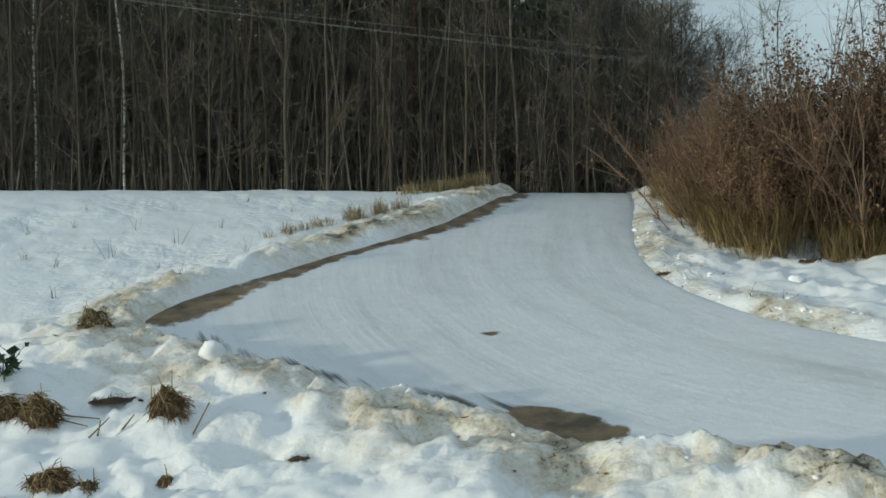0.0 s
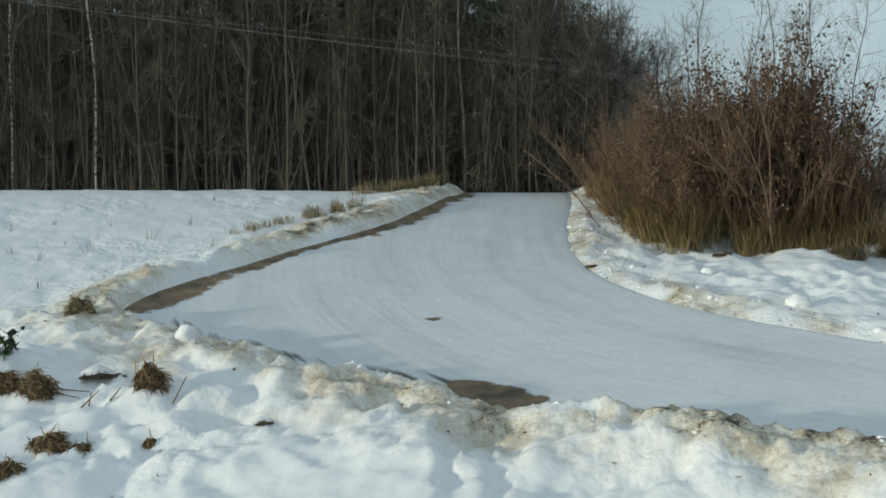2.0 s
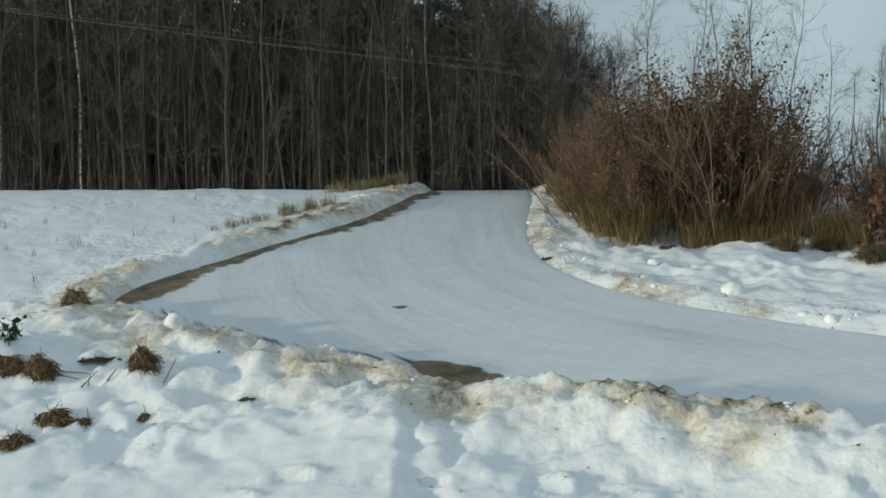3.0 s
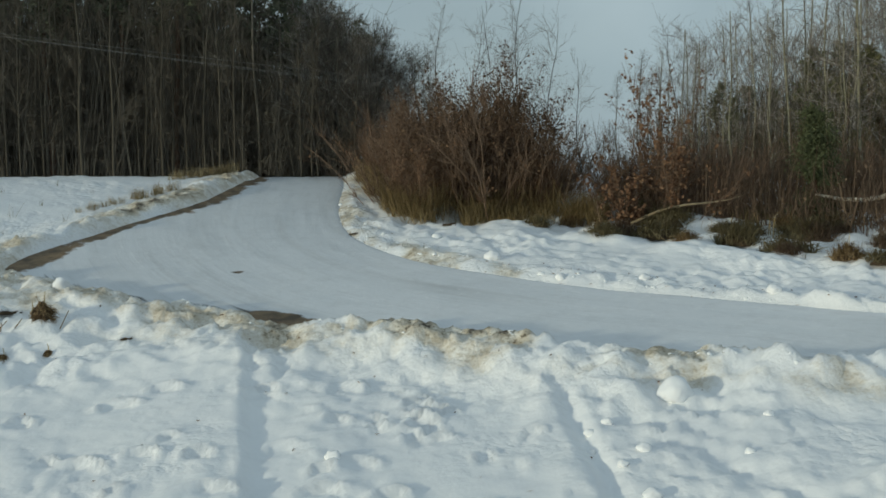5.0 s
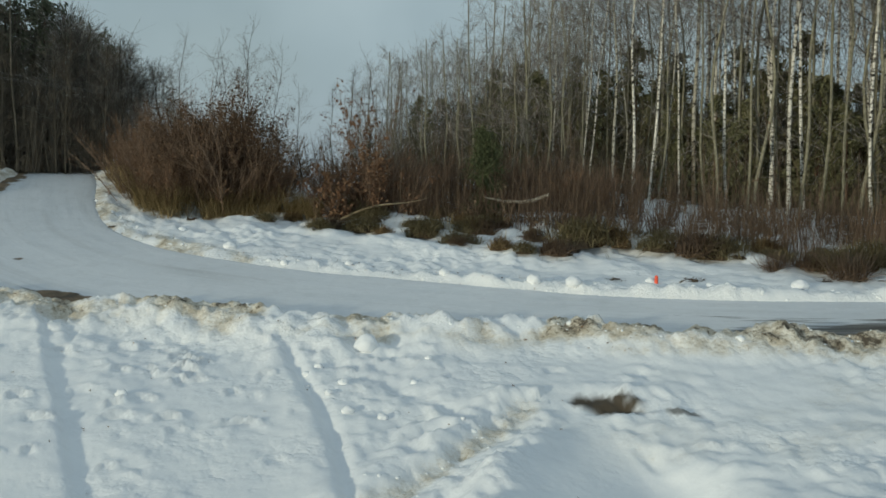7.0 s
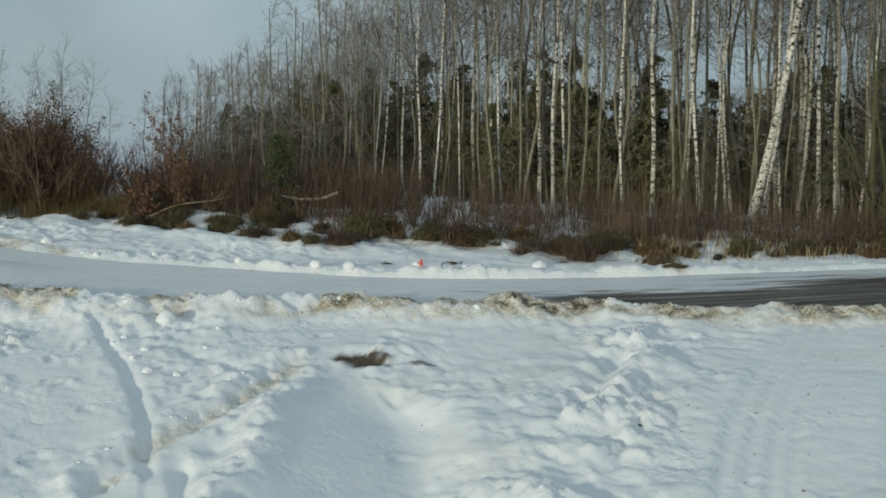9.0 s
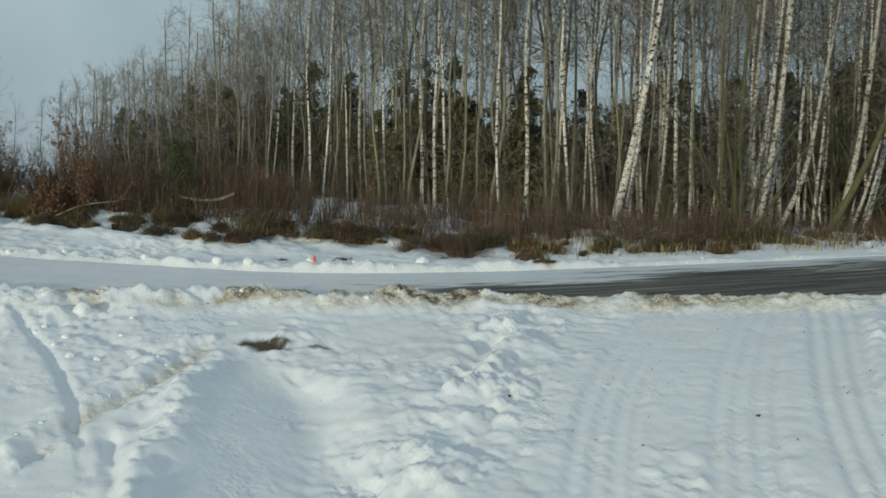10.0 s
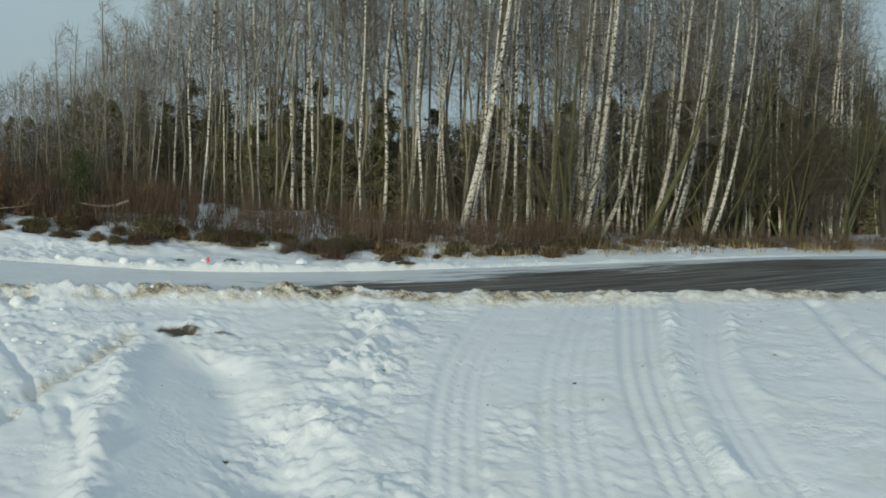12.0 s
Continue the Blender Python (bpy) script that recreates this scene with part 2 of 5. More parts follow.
# ---- helpers of this scene ----
def mesh_of(name, verts, faces, material, smooth=True):
    me = bpy.data.meshes.new(name)
    verts = np.asarray(verts, dtype=np.float32)
    faces = np.asarray(faces, dtype=np.int32)
    k = faces.shape[1]
    me.vertices.add(len(verts))
    me.vertices.foreach_set("co", verts.ravel())
    me.loops.add(faces.size)
    me.loops.foreach_set("vertex_index", faces.ravel())
    me.polygons.add(len(faces))
    me.polygons.foreach_set("loop_start", np.arange(0, faces.size, k, dtype=np.int32))
    me.polygons.foreach_set("use_smooth", np.full(len(faces), smooth))
    me.update(calc_edges=True)
    me.validate()
    me.materials.append(material)
    return me


def part(name, mesh, parent, label=""):
    ob = new(name, mesh)
    ob.parent = parent
    return tagged(ob, label)


def thing(name, label, category, group="", kind=""):
    return tagged(new(name), label, category, group, kind)


class Pile:
    """Collects quads; triangles are quads with a doubled corner avoided by using slivers."""
    def __init__(self):
        self.v, self.f, self.n = [], [], 0

    def add(self, v, f):
        self.v.append(np.asarray(v, dtype=np.float64).reshape(-1, 3))
        self.f.append(np.asarray(f, dtype=np.int64) + self.n)
        self.n += len(self.v[-1])

    def mesh(self, name, material, smooth=True):
        return mesh_of(name, np.concatenate(self.v), np.concatenate(self.f), material, smooth)


def tubes(pile, paths, radii, sides=3):
    """Many tapered tubes at once. paths: (n, k, 3), radii: (n, k)."""
    paths, radii = np.asarray(paths, float), np.asarray(radii, float)
    n, k, _ = paths.shape
    d = np.gradient(paths, axis=1)
    d /= np.linalg.norm(d, axis=2, keepdims=True) + 1e-9
    ref = np.where(np.abs(d[:, :1, 2:3]) > 0.9, np.array([1.0, 0, 0]), np.array([0, 0, 1.0]))
    u = np.cross(d, np.broadcast_to(ref, d.shape))
    u /= np.linalg.norm(u, axis=2, keepdims=True) + 1e-9
    w = np.cross(d, u)
    a = np.arange(sides) * 2 * np.pi / sides
    ring = paths[:, :, None] + radii[:, :, None, None] * (np.cos(a)[:, None] * u[:, :, None] + np.sin(a)[:, None] * w[:, :, None])
    base = (np.arange(n)[:, None, None] * k + np.arange(k - 1)[None, :, None]) * sides
    i, j = np.arange(sides), (np.arange(sides) + 1) % sides
    f = np.stack([base + i, base + j, base + sides + j, base + sides + i], -1).reshape(-1, 4)
    pile.add(ring.reshape(-1, 3), f)


def cards(pile, centres, size, rng, long=1.6, curl=0.25):
    """Small leaves, each a folded quad pair."""
    n = len(centres)
    d = rng.normal(size=(n, 3)); d /= np.linalg.norm(d, axis=1, keepdims=True)
    e = np.cross(d, rng.normal(size=(n, 3))); e /= np.linalg.norm(e, axis=1, keepdims=True)
    up = np.cross(d, e)
    s = size * rng.uniform(0.6, 1.3, (n, 1))
    c = np.asarray(centres)
    v = np.stack([c - d * s * long / 2, c + e * s / 2 + up * s * curl, c + d * s * long / 2, c - e * s / 2 + up * s * curl], 1)
    f = np.arange(4 * n).reshape(n, 4)
    pile.add(v, f)


def blades(pile, base, height, rng, width=0.012, bend=0.5):
    n = len(base)
    h = height * rng.uniform(0.5, 1.25, (n, 1))
    a = rng.uniform(0, 2 * np.pi, (n, 1))
    out = np.hstack([np.cos(a), np.sin(a), 0 * a])
    side = np.hstack([-np.sin(a), np.cos(a), 0 * a]) * width * rng.uniform(0.6, 1.4, (n, 1))
    up = np.array([0, 0, 1.0])
    p0, p1 = base, base + up * h * 0.6 + out * h * bend * 0.3
    p2 = base + up * h * (1 - bend * 0.3) + out * h * bend * rng.uniform(0.5, 1.5, (n, 1))
    v = np.stack([p0 - side, p0 + side, p1 + side * 0.7, p1 - side * 0.7, p2 + side * 0.15, p2 - side * 0.15], 1)
    b = np.arange(n)[:, None] * 6
    f = np.concatenate([b + [0, 1, 2, 3], b + [3, 2, 4, 5]], 0)
    pile.add(v, f)


def straw(pile, base, length, rng, width=0.006):
    """Messy lying stalks, each a thin tapered strip."""
    n = len(base)
    d = rng.normal(size=(n, 3)) * (0.9, 0.9, 0.3) + np.array([0, -0.35, 0.28])
    d *= length * rng.uniform(0.5, 1.3, (n, 1)) / np.linalg.norm(d, axis=1, keepdims=True)
    e = np.cross(d, rng.normal(size=(n, 3)))
    e *= width / np.linalg.norm(e, axis=1, keepdims=True)
    a, b, c = base, base + d * 0.55 + np.array([0, 0, 0.03]), base + d - np.array([0, 0, 0.02])
    v = np.stack([a - e, a + e, b + e, b - e, c + e * 0.4, c - e * 0.4], 1)
    k = np.arange(n)[:, None] * 6
    pile.add(v, np.concatenate([k + [0, 1, 2, 3], k + [3, 2, 4, 5]], 0))


def lattice(ix, iy, seed):
    h = (ix.astype(np.int64) * 374761393 + iy.astype(np.int64) * 668265263 + seed * 974711) & 0x7FFFFFFF
    h = ((h ^ (h >> 13)) * 1274126177) & 0x7FFFFFFF
    return ((h ^ (h >> 16)) & 0xFFFF) / 65535.0


def vnoise(x, y, seed=0):
    x0, y0 = np.floor(x), np.floor(y)
    fx, fy = x - x0, y - y0
    fx, fy = fx * fx * fx * (fx * (fx * 6 - 15) + 10), fy * fy * fy * (fy * (fy * 6 - 15) + 10)
    a, b = lattice(x0, y0, seed), lattice(x0 + 1, y0, seed)
    c, d = lattice(x0, y0 + 1, seed), lattice(x0 + 1, y0 + 1, seed)
    return (a + (b - a) * fx) * (1 - fy) + (c + (d - c) * fx) * fy - 0.5


def fbm(x, y, size, octaves=4, seed=0, gain=0.5):
    out, amp = 0.0, 1.0
    for o in range(octaves):
        out = out + amp * vnoise(x / size + 17.3 * o, y / size - 9.1 * o, seed + o)
        size, amp = size / 2.03, amp * gain
    return out


def cells(x, y, size, seed=0):
    """Rounded lumps: 1 at the middle of a lump, 0 and less between lumps."""
    u, v = x / size, y / size
    u0, v0 = np.floor(u), np.floor(v)
    best = np.full(u.shape, 9.0)
    for i in (-1, 0, 1):
        for j in (-1, 0, 1):
            cx, cy = u0 + i, v0 + j
            r = 0.75 + 0.6 * lattice(cx, cy, seed + 2)
            d = ((u - cx - lattice(cx, cy, seed)) ** 2 + (v - cy - lattice(cx, cy, seed + 1)) ** 2) / (r * r)
            best = np.minimum(best, d)
    return 1 - best * 1.6


def slabs(x, y, size, seed=0):
    """Broken crust: each piece has its own height and tilt."""
    u, v = x / size, y / size
    u0, v0 = np.floor(u), np.floor(v)
    best, out = np.full(u.shape, 9.0), np.zeros(u.shape)
    for i in (-1, 0, 1):
        for j in (-1, 0, 1):
            cx, cy = u0 + i, v0 + j
            du, dv = u - cx - lattice(cx, cy, seed), v - cy - lattice(cx, cy, seed + 1)
            d = du * du + dv * dv
            h = 1.3 * (lattice(cx, cy, seed + 2) - 0.45) + 1.5 * du * (lattice(cx, cy, seed + 3) - 0.5) + 1.5 * dv * (lattice(cx, cy, seed + 4) - 0.35)
            out = np.where(d < best, h, out)
            best = np.minimum(best, d)
    return out


def along(px, py, line):
    """Distance to a broken line, run along it, and the side (positive: to its left)."""
    best, run, side, s0 = np.full(px.shape, 1e9), np.zeros(px.shape), np.zeros(px.shape), 0.0
    for (ax, ay), (bx, by) in zip(line[:-1], line[1:]):
        dx, dy = bx - ax, by - ay
        L = math.hypot(dx, dy)
        t = np.clip(((px - ax) * dx + (py - ay) * dy) / (L * L), 0, 1)
        d = np.hypot(px - ax - t * dx, py - ay - t * dy)
        m = d < best
        best = np.where(m, d, best)
        run = np.where(m, s0 + t * L, run)
        side = np.where(m, np.sign(dx * (py - ay) - dy * (px - ax)), side)
        s0 += L
    return best, run, side


def smooth_line(pts, n=6):
    """Catmull-Rom through the points."""
    p = [np.array(q, float) for q in pts]
    p = [2 * p[0] - p[1]] + p + [2 * p[-1] - p[-2]]
    out = []
    for a, b, c, d in zip(p, p[1:], p[2:], p[3:]):
        for k in range(n):
            t = k / n
            out.append(0.5 * (2 * b + (c - a) * t + (2 * a - 5 * b + 4 * c - d) * t * t + (3 * b - a - 3 * c + d) * t ** 3))
    return [tuple(q) for q in out + [p[-2]]]


def inside(px, py, poly):
    c = np.zeros(px.shape, bool)
    for (ax, ay), (bx, by) in zip(poly, poly[1:] + poly[:1]):
        cross = (ay > py) != (by > py)
        c ^= cross & (px < (bx - ax) * (py - ay) / (by - ay + 1e-12) + ax)
    return c


def step(a, b, x):
    t = np.clip((x - a) / (b - a), 0, 1)
    return t * t * (3 - 2 * t)


# ---- the lie of the land ----
SLOPE = (-4.7806, 6.0378, 0.9941, -0.3351, -0.1753, 3.9329, -6.4191, -0.1871, 0.3585, -0.3697, 2.0765, -0.0866, -1.1111, -0.1789, 0.3482)


def base_height(x, y):
    """A gentle hillside that rises to a crest before the wood."""
    x, y = np.asarray(x, float), np.asarray(y, float)
    u, v = np.clip(x, -10, 50) / 30, np.clip(y, -22, 34) / 30
    z, k = 0 * u, 0
    for i in range(5):
        for j in range(5 - i):
            z = z + SLOPE[k] * u ** i * v ** j
            k += 1
    z = 0.95 - np.logaddexp(0, (0.95 - z) / 0.12) * 0.12
    return -6.0 + np.logaddexp(0, (z + 6.0) / 0.35) * 0.35


NEAR_EDGE = smooth_line([(3.2, 40), (1.9, 27.6), (1.45, 26.2), (0.2, 23.3), (-1.4, 21.1), (-2.6, 19.6), (-3.4, 18.7), (-4.1, 17.7), (-4.25, 17.0), (-3.65, 16.15), (-2.6, 15.3),
                         (-1.5, 14.5), (-0.55, 13.95), (0.55, 13.2), (1.2, 12.6), (1.75, 12.15), (2.6, 11.7), (4.25, 10.7), (5.25, 9.95), (6.2, 8.95), (7.25, 8.6), (8.2, 8.5), (9.5, 7.35), (11.4, 6.75), (13.0, 5.1), (14.4, 4.1),
                         (15.8, 3.5), (17.0, 2.6), (19.3, 0.4), (21.2, -0.9), (25.0, -4.0), (29.3, -7.4), (32.8, -11.3), (40, -18.5), (60, -36)], 3)
FAR_EDGE = smooth_line([(5.2, 40), (4.3, 27.8), (3.6, 23.4), (3.35, 21), (3.5, 18.9), (4.5, 16.8), (6.1, 15.2), (8.0, 13.6), (9.8, 12.35), (12.1, 10.7), (14.5, 8.8), (18.3, 6.6), (23.6, 4.2),
                        (32.2, 1.0), (41.7, -1.5), (47.7, -3.5), (76, -14.5)], 3)
ROAD = NEAR_EDGE + FAR_EDGE[::-1]


def edges(x, y):
    dn, sn, _ = along(x, y, NEAR_EDGE)
    df, sf, _ = along(x, y, FAR_EDGE)
    return dn, sn, df, sf, inside(x, y, ROAD)


RUTS = {
    "wall": smooth_line([(0.45, 11.0), (0.3, 8.7), (0.2, 6.9), (0.1, 5.0), (-0.2, 1.0)]),
    "step": smooth_line([(5.3, 9.3), (5.05, 6.6), (4.8, 4.1), (4.2, 1.4), (3.4, -1.0)]),
    "groove": smooth_line([(8.5, 2.6), (6.8, 1.45), (5.3, 0.65), (4.1, 0.15), (2.6, -1.0)]),
    "lane": smooth_line([(9.3, 1.6), (8.3, -0.2), (6.9, -2.9), (4.9, -6.3), (2.0, -10.8)]),
    "cut": smooth_line([(4.2, -1.4), (3.5, -3.2), (2.3, -5.5)]),
    "trough": smooth_line([(15.3, -1.4), (13.8, -2.4), (12.2, -3.4)]),
    "rough": smooth_line([(17.5, -0.3), (15.0, -2.2), (11.0, -5.0), (7.8, -7.2), (5.0, -9.8)]),
    "tyre_a": smooth_line([(20.8, -2.7), (15.9, -5.6), (12.7, -8.0), (9.2, -11.2), (5.5, -15)]),
    "tyre_b": smooth_line([(25.2, -5.4), (18.5, -10.3), (15.1, -13.2), (12.2, -16.1), (9.0, -19.5)]),
    "ridge": smooth_line([(25.8, -6.5), (18.9, -11.2), (15.9, -14.0), (13.2, -16.6)]),
    "ridge_b": smooth_line([(26.0, -8.8), (20.4, -12.6), (17.1, -15.6)]),
    "tyre_d": smooth_line([(23.8, -4.2), (19.5, -6.8), (15.1, -9.9), (11.0, -13.4), (7.0, -17.5)]),
    "tyre_c": smooth_line([(26.9, -7.6), (19.9, -11.9), (16.3, -14.9), (13.6, -17.6), (11.0, -20.5)]),
    "bend": smooth_line([(29.5, -10.4), (24.0, -14.7), (21.0, -18)]),
}
PIT = (10.15, 2.15)


def snow_relief(x, y):
    """Height above the base, dirt and bare soil at each place."""
    dn, sn, df, sf, road = edges(x, y)
    near = step(-60, -30, -np.hypot(x - 10, y - 2))
    lumps = fbm(x, y, 0.55, 4, 5, 0.6)
    warp = 0.12 * fbm(x, y, 0.5, 2, 6)
    chunks = 0.58 * np.clip(cells(x + warp, y - warp, 0.50, 7), -0.5, 1) + 0.42 * np.clip(cells(x - warp, y + warp, 0.19, 8), -0.5, 1)
    chunks = 0.68 * chunks + 0.34 * slabs(x + 1.5 * warp, y - 1.5 * warp, 0.36, 13)
    z = 0.10 * fbm(x, y, 5, 3, 1) + 0.06 * fbm(x, y, 1.1, 3, 2) + 0.095 * fbm(x, y, 0.38, 3, 3, 0.65) * (0.35 + 2.0 * np.clip(fbm(x, y, 2.2, 2, 4) + 0.15, 0, 1))
    z = z * (1 - 0.6 * step(1.5, 0.0, x) * step(16, 18, y)) * (1 - 0.45 * step(6.5, 4.5, x) * step(12, 10, y))
    # near bank: thrown-up ridge with a dirty crest, low and broad at the corner
    right = step(15, 22, x)
    upper = step(16.4, 17.4, y)
    corner = step(1.7, 0.6, x) * (1 - upper)
    high = 0.34 + 0.20 * fbm(sn, 0 * sn, 2.3, 3, 11) + 0.08 * fbm(sn, dn, 0.8, 2, 12)
    high = high * (1 - 0.36 * right) * (1 - 0.5 * corner) * (1 - 0.63 * upper - 0.28 * step(22, 27, y))
    high = high * (1 - 0.5 * np.exp(-((x - 1.2) / 0.45) ** 2) * (1 - upper))
    wide = 0.95 + 0.8 * corner - 0.30 * upper - 0.1 * right
    d1 = np.maximum(dn - 0.38, 0)
    ridge = step(-0.04, 0.34, dn) * np.exp(-(d1 / wide) ** 2)
    bank = ridge * high * (1.1 + 0.6 * lumps) + (0.135 + 0.07 * corner + 0.05 * upper - 0.05 * right) * chunks * np.exp(-(np.maximum(dn - 0.5, 0) / (wide * 1.15)) ** 2) * step(0.0, 0.3, dn)
    far_high = 0.11 + 0.10 * fbm(sf, 0 * sf, 1.7, 3, 21) + 0.10 * fbm(sf, df, 0.6, 3, 22)
    far_high = far_high * (1 - 0.75 * step(22, 30, x)) * (0.75 + 0.25 * step(5.5, 9, x))
    far_bank = np.exp(-((df - 0.42) / 0.5) ** 2) * (far_high * (1 + 0.6 * lumps) + 0.15 * chunks * (1 - 0.6 * step(22, 30, x)) * (0.95 + 0.05 * step(5.5, 9, x))) * step(-0.02, 0.3 + 0.6 * step(13, 8, x), df) + 0.10 * step(0.5, 1.6, df)
    beside_road = np.minimum(dn, df)
    z = z * step(0.0, 0.7, beside_road) - 0.07 * step(0.45, 0.0, beside_road)
    z = z + np.where(road, 0, np.where(dn < df, bank, far_bank))
    # verge behind the road: hummocks
    verge = (~road & (df < dn)) * step(2.0, 3.5, df)
    z = z + verge * (0.34 * fbm(x, y, 1.6, 3, 31) + 0.08)
    dirt = np.where(dn < df, (1 - 0.5 * corner - 0.2 * upper) * np.exp(-((dn - 0.6) / (0.55 * wide + 0.15)) ** 2) * np.clip(1.0 + 2.2 * fbm(sn, dn * 2, 1.6, 3, 41), 0, 1.3), 0)
    tread = (~road) * (dn < df) * step(1.5, 3.0, dn) * step(7, 10, x)
    dirt = np.maximum(dirt, tread * np.clip(0.30 * fbm(x, y, 1.5, 3, 45), 0, 0.13))
    dirt = np.maximum(dirt * (1 - 0.25 * right), 0.34 * right * (dn < df) * np.exp(-((dn - 0.9) / 0.8) ** 2))
    dirt = np.where(df < dn, 0.6 * np.exp(-((df - 0.35) / 0.6) ** 2) * np.clip(0.6 + 2.0 * fbm(x, y, 0.7, 3, 43), 0, 1) * step(24, 17, np.hypot(x - 4, (y - 21) * 1.0) * 3.2) + 0.1 * np.exp(-(df / 0.4) ** 2), dirt)
    z = z + 0.40 * np.exp(-((x + 5.55) / 0.75) ** 2 - ((y - 14.1) / 0.6) ** 2)
    # unseen drift further left, added only to cast shade on the near corner
    z = z + 0.32 * np.exp(-((x + 6.5) / 0.75) ** 2) * step(8.5, 10, y) * step(14.6, 13, y)
    soil = 0 * x
    # field in front of the bank
    front = (~road) & (dn < df)
    f = front * step(0.7, 1.8, dn) * step(16, 13, y)

    # soft hummocks behind the thrown-up bank
    hum = (~road) * (dn < df) * np.exp(-(np.maximum(dn - 0.8, 0) / 1.7) ** 2) * step(9, 6.5, x) * step(16.5, 15.5, y) + 0.8 * step(-1.2, -2.2, x) * step(14.6, 13.6, y) * step(9.5, 11, y)
    hum = np.clip(hum, 0, 1) * step(0.4, 1.0, dn)
    z = z + hum * (0.20 * fbm(x, y, 1.0, 3, 57) + 0.10 * np.clip(cells(x + warp, y, 0.62, 58), -0.5, 1) + 0.06 * chunks)

    def rut(name):
        return along(x, y, RUTS[name])

    d, s, side = rut("wall")
    lip = d * side   # positive to the left of the way towards the camera
    z = z + f * (0.105 * step(0.16, -0.04, lip) * step(-3.0, -0.2, lip) - 0.03 * np.exp(-((lip - 0.3) / 0.25) ** 2)) + f * 0.075 * chunks * np.exp(-((lip - 1.25) / 0.55) ** 2)
    d, s, side = rut("step")
    z = z + f * (-0.13 * np.exp(-((d * side - 0.12) / 0.16) ** 2) + 0.07 * np.exp(-((d * side + 0.25) / 0.5) ** 2))
    z = z + f * 0.09 * fbm(x, y, 0.45, 3, 52) * np.exp(-((d * side - 1.4) / 1.0) ** 2)
    # trodden patch between step and groove
    z = z + f * (0.10 * chunks + 0.08 * fbm(x, y, 0.7, 3, 55)) * np.exp(-(((x - 6.9) / 1.9) ** 2 + ((y - 5.2) / 2.4) ** 2) ** 1.5)
    d, s, side = rut("groove")
    z = z + f * (-0.14 * np.exp(-(d / 0.33) ** 2) + 0.07 * chunks * np.exp(-(d / 0.6) ** 2) + 0.13 * np.exp(-((d * side + 0.62) / 0.32) ** 2) * (1 + lumps))
    dirt = np.maximum(dirt, 0.44 * np.exp(-(d / 0.30) ** 2) * np.clip(0.7 + 2.0 * fbm(x, y, 0.5, 3, 44), 0, 1) * f)
    d, s, side = rut("lane")
    half = 0.5 + 1.25 * step(0, 3.2, s) + 0.8 * step(4.5, 9, s)
    z = z * (1 - 0.9 * step(half, half * 0.8, d) * f) - (0.12 + 0.29 * half * step(0.0, 2.6, s) * np.clip(d * side / half, -1, 1)) * np.where(side > 0, step(half * 1.6, half * 0.55, d), step(half * 1.5, half * 0.6, d)) * f + f * np.where(side < 0, 0.13 * (1 + 1.3 * chunks + lumps), 0.03) * np.exp(-((d - half - 0.1) / 0.55) ** 2) * step(-0.2, 1.5, s)
    d, s, side = rut("cut")
    z = z + f * (-0.16 * np.exp(-((d * side + 0.1) / 0.2) ** 2) + 0.10 * np.exp(-((d * side - 0.3) / 0.3) ** 2) * (1 + lumps))
    d, s, side = rut("trough")
    z = z + f * (-0.30 * np.exp(-(d / 0.36) ** 2) + (0.10 + 0.14 * chunks) * np.exp(-((d * side - 0.75) / 0.42) ** 2))
    d, s, side = rut("rough")
    rough = np.exp(-(d / 1.9) ** 2) * f
    z = z * (1 - 0.55 * f * step(11, 15, x) * (1 - rough))
    z = z + rough * (0.36 * chunks * (0.35 + 1.3 * np.clip(fbm(x, y, 1.6, 2, 63) + 0.25, 0, 1)) + 0.18 * fbm(x, y, 0.9, 3, 62) - 0.02)
    for name, w, deep in (("tyre_a", 0.80, 0.8), ("tyre_d", 0.85, 0.8), ("tyre_b", 0.80, 1.4), ("tyre_c", 0.60, 0.7)):
        d, s, side = rut(name)
        m = step(w, w - 0.12, d) * f
        ribs = 0.036 * np.sin((d * side) * 2 * np.pi / 0.44) + 0.010 * np.sin(s * 2 * np.pi / 0.5) * np.cos((d * side) * 2 * np.pi / 0.44)
        z = z * (1 - 0.7 * m) + m * deep * (ribs - 0.05)
    for name, tall in (("ridge", 1.0), ("ridge_b", 0.7)):
        d, s, side = rut(name)
        z = z + f * tall * np.exp(-(d / 0.30) ** 2) * (0.09 + 0.14 * chunks) * (0.6 + 1.2 * np.clip(fbm(s, 0 * s, 1.6, 2, 66) + 0.3, 0, 1))
    d, s, side = rut("bend")
    z = z + f * (-0.13 * np.exp(-(d / 0.28) ** 2) + 0.07 * np.exp(-((d - 0.5) / 0.25) ** 2))
    # trodden pit with soil showing
    px, py = (x - PIT[0]), (y - PIT[1])
    ca, sa = math.cos(-0.62), math.sin(-0.62)
    ex, ey = (px * ca + py * sa), (-px * sa + py * ca)
    hole = np.exp(-((ex / 0.85) ** 2 + (ey / 0.46) ** 2) ** 2)
    z = z - 0.09 * hole + 0.08 * np.exp(-((ex / 1.0) ** 2 + ((ey - 0.62) / 0.25) ** 2)) * (1 + lumps) + 0.04 * chunks * np.exp(-((px / 1.3) ** 2 + (py / 1.1) ** 2)) * (1 - hole)
    soil = np.maximum(soil, step(0.30, 0.75, hole * (0.95 + 0.7 * fbm(x, y, 0.35, 3, 81, 0.6))))
    hole2 = np.exp(-(((ex - 1.3) / 0.6) ** 2 + ((ey + 0.35) / 0.2) ** 2))
